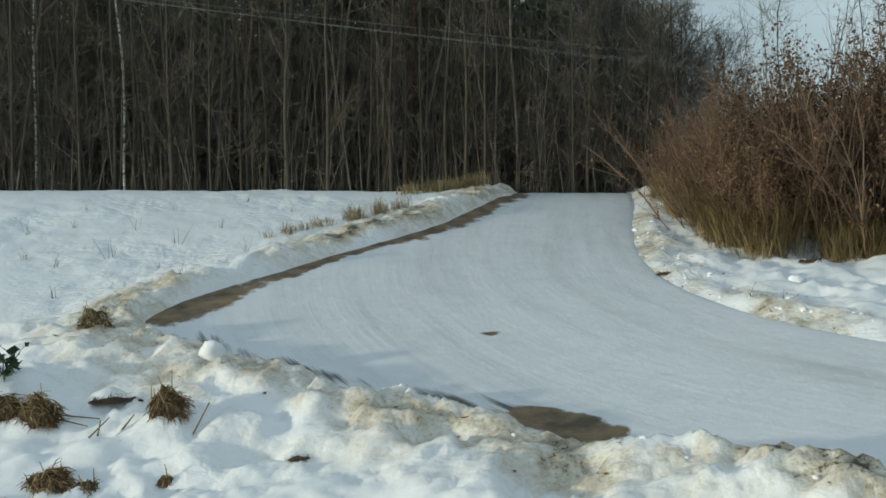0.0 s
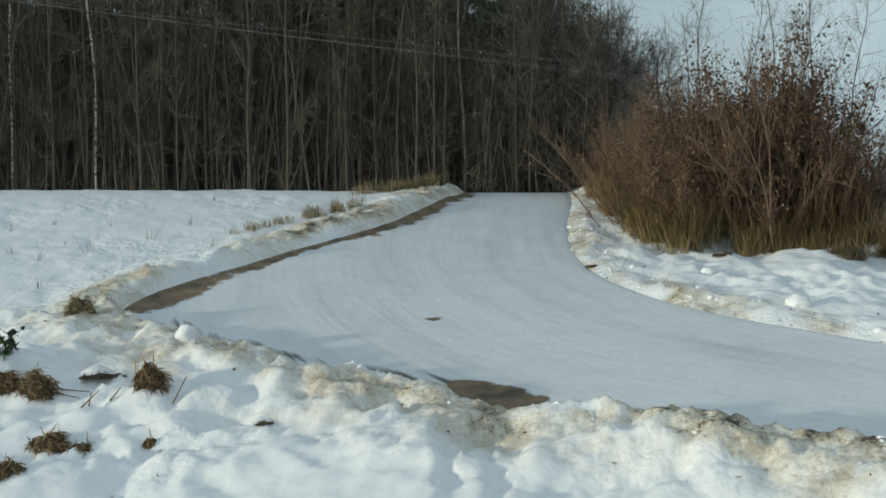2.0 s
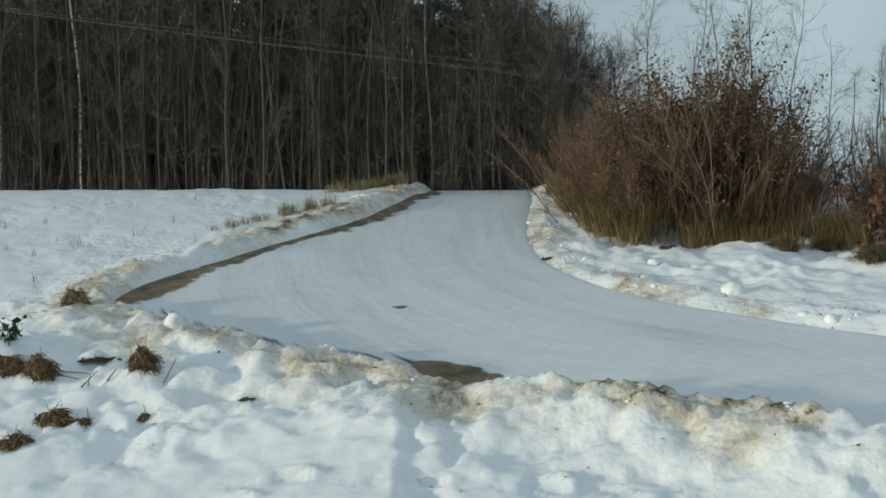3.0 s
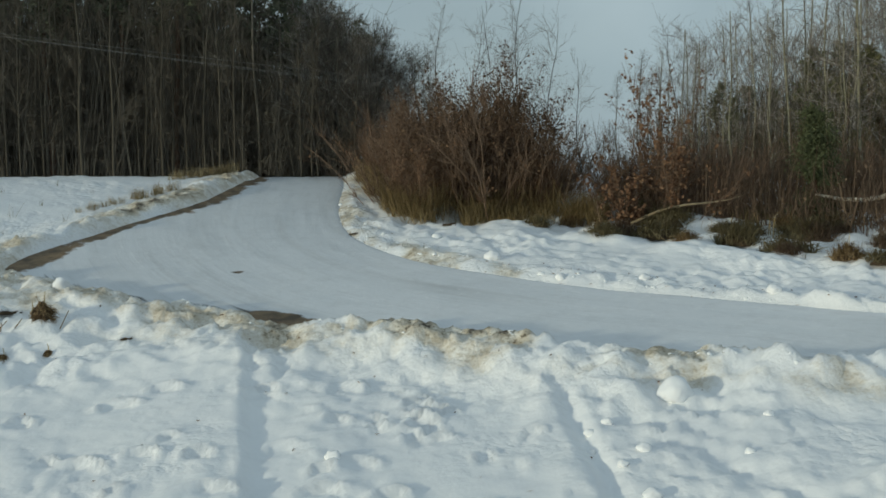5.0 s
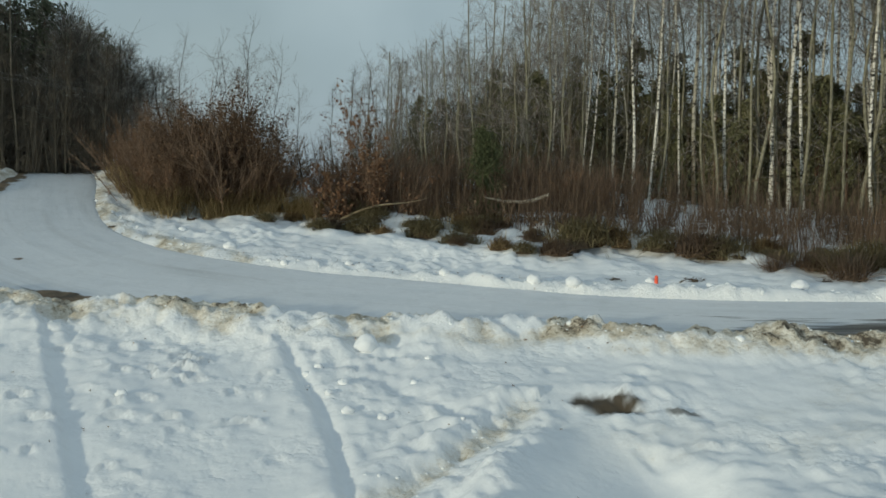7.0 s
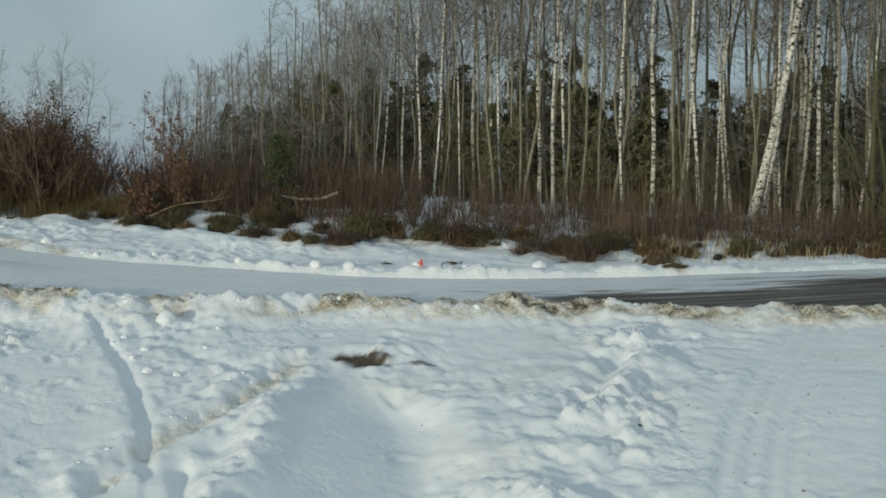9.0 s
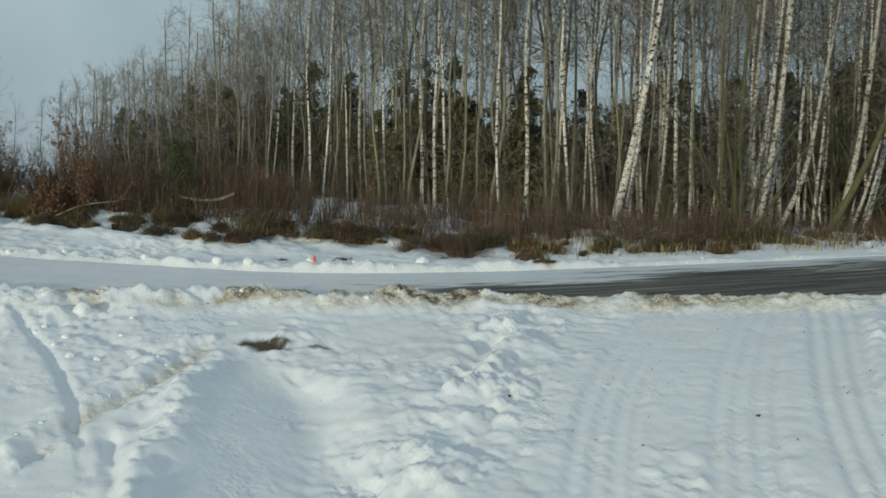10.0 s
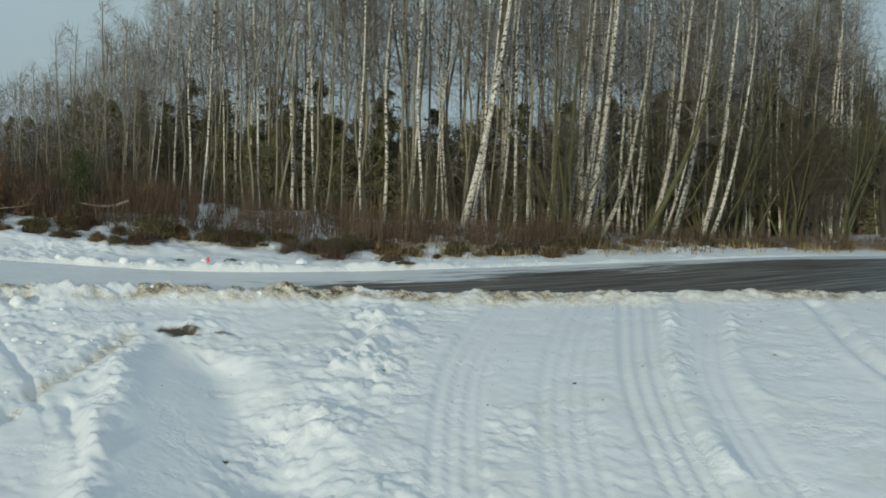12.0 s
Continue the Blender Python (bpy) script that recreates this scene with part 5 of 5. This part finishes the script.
blades(p, lift(xy), 0.55, rng, 0.013, 0.6)
tagged(new("dry_grass", p.mesh("dry_grass", STRAW)), "dry yellow-brown grass along the verge below the brush", "grass", kind="stuff")


def tussock(seed, r=0.45, h=0.22, blades_n=260, material=None, name="grass_tussock", label="brown grass tussock poking out of the snow", length=0.30, messy=False):
    rng = np.random.default_rng(seed)
    root = thing(name, label, "grass", "tussocks")
    k, rings = 18, 6
    v = [(0, 0, h)]
    for i in range(1, rings + 1):
        q = i / rings
        for j in range(k):
            a = j * 2 * math.pi / k
            rr = r * q * (1 + 0.25 * math.sin(a * 2 + seed) + 0.12 * math.sin(a * 5 + seed * 2))
            v.append((rr * math.cos(a), rr * math.sin(a), h * math.cos(q * 1.65) + 0.05 * (noise.noise((rr * math.cos(a) * 6, rr * math.sin(a) * 6, seed)))))
    bm = bmesh.new()
    vs = [bm.verts.new(q) for q in v]
    for j in range(k):
        bm.faces.new([vs[0], vs[1 + j], vs[1 + (j + 1) % k]])
    for i in range(rings - 1):
        for j in range(k):
            a, b2 = 1 + i * k + j, 1 + i * k + (j + 1) % k
            bm.faces.new([vs[a], vs[a + k], vs[b2 + k], vs[b2]])
    me = bpy.data.meshes.new("mound")
    bm.to_mesh(me)
    bm.free()
    me.materials.append(EARTH)
    me.transform(Matrix.Diagonal((0.82, 0.82, 0.78, 1)))
    part("mound", me, root)
    p = Pile()
    a, q = rng.uniform(0, 6.28, blades_n), np.sqrt(rng.uniform(0, 1, blades_n)) * 0.95
    b = np.stack([r * q * np.cos(a), r * q * np.sin(a), h * np.cos(q * 1.6) - 0.02], 1)
    cut = blades_n * 9 // 10 if messy else blades_n // 3
    straw(p, b[:cut], length, rng)
    blades(p, b[cut:], length * (1.5 if messy else 1.0), rng, 0.007, 1.4)
    part("turf", p.mesh("turf", material or OLIVE_GRASS), root)
    return root


rng = np.random.default_rng(66)
tussocks = Kinds([tussock(500 + i, rng.uniform(0.4, 0.6), rng.uniform(0.18, 0.28), 620, kind, length=0.34) for i, kind in enumerate((OLIVE_GRASS, BROWN_STRAW, OLIVE_GRASS, RED_STEM))])
for k, (x, y, s) in enumerate(((8.4, 19.5, 0.5), (9.5, 20.0, 0.55), (9.7, 18.0, 0.7), (10.4, 18.7, 0.8), (11.2, 18.2, 0.9), (11.3, 16.6, 0.55), (12.7, 16.8, 0.9), (13.0, 14.9, 0.55), (13.3, 15.4, 0.9), (13.9, 13.8, 0.7), (14.3, 13.1, 0.6),
                               (15.2, 12.9, 0.9), (16.8, 14.0, 1.5), (17.6, 13.6, 1.2), (18.5, 12.5, 0.9), (19.5, 11.9, 1.4), (20.2, 11.6, 1.2), (21.8, 11.6, 0.9), (22.2, 8.8, 1.2), (21.6, 9.2, 1.0), (23.5, 9.0, 1.3), (24.6, 7.2, 1.0), (27.8, 6.3, 1.0), (31.0, 4.9, 1.2), (35.0, 4.0, 1.2))):
    tussocks.put(k, x, y, rng.uniform(0, 6.28), scale=1.35 * s, sink=0.07)
for k, (x, y) in enumerate(scatter(44, [v for v in VERGE if 10.5 < v[0] < 34], 0.1, 1.9, rng)):
    tussocks.put(k, x, y, rng.uniform(0, 6.28), scale=rng.uniform(0.5, 1.3), sink=0.08)
for k, (x, y) in enumerate(scatter(34, VERGE, 1.2, 3.4, rng)):
    tussocks.put(k, x, y, rng.uniform(0, 6.28), scale=rng.uniform(0.5, 1.3), sink=0.06)
flat_clods = Kinds([tussock(520, 0.38, 0.08, 90, EARTH, "mud_clod", "flat clod of dark muddy turf on the snow", 0.10)])
for k, (x, y, s) in enumerate(((3.7, 19.5, 0.5), (6.2, 19.8, 0.7), (15.4, 10.1, 0.9), (17.4, 9.2, 1.2), (20.3, 11.0, 0.9), (20.8, 7.8, 1.0), (23.8, 5.4, 1.3), (-1.84, 12.15, 0.6), (-1.6, 12.2, 0.4), (-3.95, 13.72, 0.7), (-3.7, 13.78, 0.4), (15.8, -9.85, 0.3), (22.0, -12.9, 0.25), (5.7, -6.4, 0.4), (4.6, -8.6, 0.45), (12.4, -5.2, 0.3), (13.1, -4.7, 0.25))):
    flat_clods.put(k, x, y, rng.uniform(0, 6.28), scale=s, sink=0.045 * s)
heap = tussock(530, 0.75, 0.42, 420, BROWN_STRAW, "earth_heap", "brown heap of earth and yellowed grass beside the brush", 0.16)
set_on_ground(heap, 23.6, 6.2, 0.7, 1.1, 0.05)
red_clump = tussock(532, 0.5, 0.12, 420, RED_STEM, "reed_clump", "tall clump of reddish dry stems at the roadside", 1.0)
set_on_ground(red_clump, 21.6, 7.7, 0.2, 1.1, 0.05)
copy_on_ground(red_clump, 20.4, 9.4, 1.9, 0.7, 0.05)
moss = tussock(533, 0.45, 0.10, 200, GREEN_STRAW, "moss_patch", "flat mossy green turf patch bare of snow", 0.08)
set_on_ground(moss, 23.1, 4.9, 0.5, 1.0, 0.02)


def turf_clod(seed, r, h, material=None, stubs=5, name="turf_clod", label="torn clod of brown turf and dead straw in deep snow"):
    """A ragged lump of turf: steep towards the road, with matted straw that hangs down over earth."""
    rng = np.random.default_rng(seed)
    root = thing(name, label, "grass", "turf clods")
    bm = bmesh.new()
    bmesh.ops.create_icosphere(bm, subdivisions=3, radius=1)
    o = Vector(rng.uniform(-40, 40, 3))
    for v in bm.verts:
        k = 1 + 0.55 * noise.noise(v.co * 1.6 + o) + 0.34 * noise.noise(v.co * 4.2 + o) + 0.16 * noise.noise(v.co * 9.0 + o)
        v.co = Vector((v.co.x * r * k, v.co.y * r * 0.8 * k, (max(v.co.z, -0.3) * h * k)))
    me = bpy.data.meshes.new("soil")
    bm.to_mesh(me)
    bm.free()
    me.materials.append(EARTH)
    part("soil", me, root)
    co = np.array([v.co[:] for v in me.vertices])
    top = co[co[:, 2] > -0.1 * h]
    p = Pile()
    n = 900
    b = top[rng.integers(0, len(top), n)] * rng.uniform(0.92, 1.06, (n, 1))
    lay = rng.uniform(0, 2 * np.pi)
    d = b * (0.35, 0.35, 0.0) / r + np.array([math.cos(lay) * 0.5, -0.25, -0.7]) + rng.normal(size=(n, 3)) * 0.55
    d *= r * rng.uniform(0.3, 0.85, (n, 1)) / np.linalg.norm(d, axis=1, keepdims=True)
    e = np.cross(d, rng.normal(size=(n, 3)))
    e *= 0.0055 / np.linalg.norm(e, axis=1, keepdims=True)
    c1, c2 = b + d * 0.5 + np.array([0, 0, 0.02]), b + d
    v = np.stack([b - e, b + e, c1 + e, c1 - e, c2 + e * 0.4, c2 - e * 0.4], 1)
    k = np.arange(n)[:, None] * 6
    p.add(v, np.concatenate([k + [0, 1, 2, 3], k + [3, 2, 4, 5]], 0))
    part("straw", p.mesh("straw", material or BROWN_STRAW), root)
    if stubs:
        b = top[top[:, 2] > 0.4 * h]
        b = b[rng.integers(0, len(b), stubs)]
        for q in bent(b, rng.normal(size=(stubs, 3)) * (0.35, 0.35, 0) + np.array([0, 0, 1.0]), rng.uniform(0.10, 0.26, stubs), 3, rng, 0.08):
            p = Pile()
            tubes(p, q[None], np.linspace(0.008, 0.005, 3)[None], 4)
            part("stalk", p.mesh("stalk", STRAW), root)
    return root


for seed, x, y, r, h, turn, sink, kind, stubs in ((570, -3.14, 13.0, 0.19, 0.27, 0.0, 0.02, BROWN_STRAW, 8), (571, -4.15, 12.05, 0.22, 0.17, 0.3, 0.02, BROWN_STRAW, 2), (572, -3.74, 11.98, 0.11, 0.08, 0.8, 0.03, BROWN_STRAW, 2),
                                                  (573, -5.1, 13.5, 0.27, 0.22, 0.2, 0.06, BROWN_STRAW, 0), (574, -4.62, 13.25, 0.20, 0.24, -0.3, 0.03, BROWN_STRAW, 3), (575, -4.77, 16.1, 0.17, 0.18, 0.1, 0.03, PALE_STRAW, 1),
                                                  (576, -2.93, 12.0, 0.07, 0.06, 0.4, 0.02, BROWN_STRAW, 2), (577, -4.45, 11.3, 0.17, 0.12, 1.1, 0.03, BROWN_STRAW, 2)):
    set_on_ground(turf_clod(seed, r, h, kind, stubs), x, y, turn, 1.0, sink)


def fallen_stalk(a, b, rise):
    p = Pile()
    za, zb = ground_z(*a), ground_z(*b)
    t = np.linspace(0, 1, 5)[:, None]
    q = np.array([*a, za + 0.03]) * (1 - t) + np.array([*b, zb + rise]) * t
    tubes(p, q[None], np.linspace(0.011, 0.007, 5)[None], 5)
    tagged(new("broken_stalk", p.mesh("broken_stalk", BROWN_STRAW)), "broken dry stalk lying on the snow", "stalk", "broken stalks")


for a, b, rise in (((-4.55, 13.4), (-3.95, 13.25), 0.06), ((-4.5, 13.3), (-4.05, 13.1), 0.03), ((-3.86, 12.8), (-3.84, 12.86), 0.22), ((-3.95, 12.78), (-3.75, 12.9), 0.24), ((-2.8, 12.72), (-2.66, 12.95), 0.22), ((-3.62, 12.9), (-3.5, 13.0), 0.1)):
    fallen_stalk(a, b, rise)


def weed(seed, h, spread=0.12, n=5):
    rng = np.random.default_rng(seed)
    root = thing("dry_weed", "dry weed stalks standing in the snow", "weed", "weeds")
    base = rng.normal(size=(n, 3)) * (spread * 0.4, spread * 0.4, 0) - np.array([0, 0, 0.03])
    paths = bent(base, rng.normal(size=(n, 3)) * (0.35, 0.35, 0) + np.array([0, 0, 1.0]), h * rng.uniform(0.4, 1.1, n), 4, rng, 0.15)
    for q in paths:
        p = Pile()
        tubes(p, q[None], np.linspace(0.008, 0.003, 4)[None], 3)
        part("stalk", p.mesh("stalk", OLIVE_GRASS), root)
    return root


weeds = Kinds([weed(560 + i, h) for i, h in enumerate((0.45, 0.3, 0.6))])
spots = [(-8.6, 22.4), (-8.1, 20.6), (-7.8, 19.2), (-5.2, 23.4), (-6.8, 23.0), (-3.4, 20.6), (-5.0, 18.6), (-6.0, 18.2), (-7.2, 18.0), (-2.9, 23.6), (-3.9, 24.4), (-5.6, 20.2), (-4.2, 19.1), (-6.7, 21.9), (-7.4, 21.4), (-6.4, 19.7), (-6.2, 20.7), (-4.7, 21.2), (-4.7, 19.8), (-4.1, 22.3), (-5.6, 21.9), (-7.0, 20.0), (14.6, 12.6), (15.2, 12.2), (22.6, 11.0), (13.2, 14.4), (16.4, 11.8), (4.6, 17.6), (5.0, 17.4)]
for k, (x, y) in enumerate(spots):
    weeds.put(k, x, y, rng.uniform(0, 6.28), scale=rng.uniform(0.4, 0.8))
p = Pile()
for (x0, y0, x1, y1, n, tall) in ((-3.1, 21.7, -2.0, 22.8, 14, 0.26), (-1.75, 23.0, -1.2, 23.7, 12, 0.38), (-1.1, 23.8, -0.8, 24.1, 6, 0.36), (-1.0, 25.9, 1.0, 27.2, 44, 0.42)):
    for k in range(n):
        q = rng.uniform(0, 1)
        cx, cy = x0 + (x1 - x0) * q + rng.normal(0, 0.10), y0 + (y1 - y0) * q + rng.normal(0, 0.14)
        m = rng.integers(12, 34)
        xy = np.column_stack([rng.normal(cx, 0.055, m), rng.normal(cy, 0.055, m)])
        blades(p, lift(xy), tall * rng.uniform(0.5, 1.2), rng, 0.0042, 0.8)
tagged(new("verge_grass", p.mesh("verge_grass", PALE_STRAW)), "dry straw-coloured grass on the bank beside the field", "grass", kind="stuff")

# ---- loose snow, wood and small things ----
SNOWBALL = (-2.96, 14.8)


def snow_lump(seed, r, squash=0.8, label="white lump of snow"):
    rng = np.random.default_rng(seed)
    bm = bmesh.new()
    bmesh.ops.create_icosphere(bm, subdivisions=3, radius=1)
    o = Vector(rng.uniform(-50, 50, 3))
    for v in bm.verts:
        k = 1 + 0.30 * noise.noise(v.co * 1.3 + o) + 0.12 * noise.noise(v.co * 3.5 + o)
        v.co = Vector((v.co.x * k * r, v.co.y * k * r, (v.co.z * squash * k + 0.35) * r))
    me = bpy.data.meshes.new("snow_lump")
    bm.to_mesh(me)
    bm.free()
    me.polygons.foreach_set("use_smooth", [True] * len(me.polygons))
    me.materials.append(SNOW_LUMP)
    return tagged(new("snow_lump", me), label, "snow", "snow lumps")


set_on_ground(snow_lump(600, 0.175, 0.95, "round white snowball resting on the dirty bank"), SNOWBALL[0], SNOWBALL[1], 0.3)
set_on_ground(snow_lump(601, 0.26, 0.9, "big angular block of crusted snow"), 6.9, 6.9, 0.8)
lumps = Kinds([snow_lump(610 + i, 0.16, 0.75) for i in range(4)])
rng = np.random.default_rng(88)
for k, (x, y, s) in enumerate(((6.4, 16.3, 1.2), (5.6, 18.7, 0.8), (7.45, 14.5, 0.7), (9.1, 13.8, 0.8), (11.2, 12.0, 1.0), (13.1, 10.4, 1.2), (13.9, 9.7, 1.4), (16.2, 9.5, 0.8), (19.5, 7.3, 1.4), (17.3, 8.3, 0.7), (7.12, 4.8, 0.5), (5.3, 4.95, 0.5), (5.85, 3.45, 0.7),
                               (5.25, 6.2, 0.55), (5.6, 6.4, 0.6), (5.75, 5.3, 0.7), (5.35, 4.0, 0.8), (1.5, 6.5, 0.8), (5.1, 5.7, 0.4), (7.8, 5.6, 0.5), (3.3, 11.9, 0.5), (13.0, 7.4, 0.8), (9.0, 9.0, 0.7))):
    lumps.put(k, x, y, rng.uniform(0, 6.28), scale=s)
# crumbs along the banks
p = Pile()
ico = bmesh.new()
bmesh.ops.create_icosphere(ico, subdivisions=1, radius=1)
iv = np.array([v.co[:] for v in ico.verts]); fi = np.array([[v.index for v in q.verts] for q in ico.faces])
ico.free()
cv, cf, c = [], [], 0
near_pts = scatter(130, NEAR_EDGE[20:84], -1.0, 0.15, rng)
far_pts = scatter(300, FAR_EDGE[6:42], -0.1, 0.9, rng)
rough_pts = scatter(24, RUTS["groove"], -0.8, 0.4, rng)
for x, y in np.vstack([near_pts, far_pts, rough_pts]):
    r = rng.gamma(2.0, 0.013) + 0.012
    v = iv * rng.uniform(0.65, 1.25, (len(iv), 1)) * r * np.array([1, 1, 0.8]) + np.array([x, y, ground_z(x, y) - r * 0.25])
    cv.append(v); cf.append(fi + c); c += len(iv)
tagged(new("snow_crumbs", mesh_of("snow_crumbs", np.concatenate(cv), np.concatenate(cf), SNOW_LUMP)), "crumbs and small clods of snow along banks and ruts", "snow", kind="stuff")

# dead leaves and crumbs of bark lying on the snow
p = Pile()
bits = np.vstack([np.column_stack([rng.uniform(12, 30, 150), rng.uniform(-13, 0, 150)]), scatter(140, NEAR_EDGE[24:96], -1.5, -0.2, rng), scatter(90, FAR_EDGE[6:30], 0.1, 1.2, rng),
                  np.column_stack([rng.uniform(-4.5, 12, 60), rng.uniform(-4, 12, 60)])])
c = lift(bits) + np.array([0, 0, 0.012])
d = rng.normal(size=(len(c), 3)) * (1, 1, 0.15); d *= rng.uniform(0.02, 0.055, (len(c), 1)) / np.linalg.norm(d, axis=1, keepdims=True)
e = np.cross(d, rng.normal(size=(len(c), 3)) * (0.2, 0.2, 1)); e *= rng.uniform(0.010, 0.025, (len(c), 1)) / np.linalg.norm(e, axis=1, keepdims=True)
p.add(np.stack([c - d, c + e, c + d + np.array([0, 0, 0.012]), c - e], 1), np.arange(4 * len(c)).reshape(-1, 4))
tagged(new("leaf_litter", p.mesh("leaf_litter", BROWN_LEAF, False)), "scattered dead leaves and bark bits on the snow", "leaves", kind="stuff")

# fallen branch and pale bent log in the brush
p = Pile()
a, b = np.array([10.9, 19.3, ground_z(10.9, 19.3) + 0.15]), np.array([13.9, 19.0, ground_z(13.9, 19.0) + 0.75])
path = np.array([a + (b - a) * t + np.array([0, 0, 0.12 * math.sin(t * 5)]) for t in np.linspace(0, 1, 9)])
tubes(p, path[None], np.linspace(0.045, 0.015, 9)[None], 7)
tagged(new("fallen_branch", p.mesh("fallen_branch", TAN_WOOD)), "pale fallen branch lying slantwise against the brush", "branch")
p = Pile()
z0 = ground_z(17.5, 18.2)
path = np.array([(15.95, 18.9, z0 + 0.86), (16.5, 18.65, z0 + 0.74), (17.1, 18.4, z0 + 0.70), (17.5, 18.2, z0 + 0.78), (17.95, 18.0, z0 + 0.98)])
tubes(p, path[None], np.array([[0.03, 0.05, 0.06, 0.065, 0.055]]), 7)
log = new("bent_log", p.mesh("bent_log", PALE_WOOD))
tagged(log, "pale barkless bent log held up by brush", "log")

bm = bmesh.new()
bmesh.ops.create_cone(bm, cap_ends=True, segments=14, radius1=0.05, radius2=0.044, depth=0.26)
bmesh.ops.bevel(bm, geom=[e for e in bm.edges if e.calc_face_angle(0) > 1.0], offset=0.012, segments=2, affect="EDGES")
me = bpy.data.meshes.new("marker_post")
bm.to_mesh(me); bm.free()
me.materials.append(RED_PLASTIC)
post = tagged(new("marker_post", me), "short red plastic marker stub in roadside snow", "marker")
post.matrix_basis = pose(16.3, 9.35, ground_z(16.3, 9.35) + 0.08, 4, -3, 20)

# leafy weed on the mound by the near bank
p = Pile()
rng = np.random.default_rng(99)
st = bent(np.zeros((5, 3)), rng.normal(size=(5, 3)) * (0.5, 0.5, 0) + np.array([0, 0, 0.7]), rng.uniform(0.2, 0.45, 5), 5, rng, 0.2)
tubes(p, st, np.linspace(0.008, 0.003, 5)[None] * np.ones((5, 1)), 3)
w = rng.integers(0, 5, 60)
cards(p, st[w, rng.integers(1, 5, 60)] + rng.normal(size=(60, 3)) * 0.04, 0.07, rng, 1.3)
leafweed = tagged(new("leafy_weed", p.mesh("leafy_weed", GREEN_LEAF, False)), "small dark green leafy weed on a snowy mound", "weed")
set_on_ground(leafweed, -5.3, 14.0, 0.0, 1.2)

# overhead cables before the dark wood
for k, (dz, dy) in enumerate(((0.0, 0.0), (0.05, 0.25), (0.13, -0.2))):
    p = Pile()
    t = np.linspace(0, 1, 40)
    a, b = np.array([-16.0, 26.4 + dy, 6.40 - 0.6 * dz]), np.array([6.6, 26.9 + dy, 3.58 + 1.9 * dz])
    path = a + (b - a) * t[:, None]
    path[:, 2] -= 0.07 * 4 * t * (1 - t)
    tubes(p, path[None], np.full((1, 40), 0.0042), 4)
    tagged(new("overhead_cable", p.mesh("overhead_cable", CABLE)), "thin grey overhead cable strung before the wood", "cable", "cables")
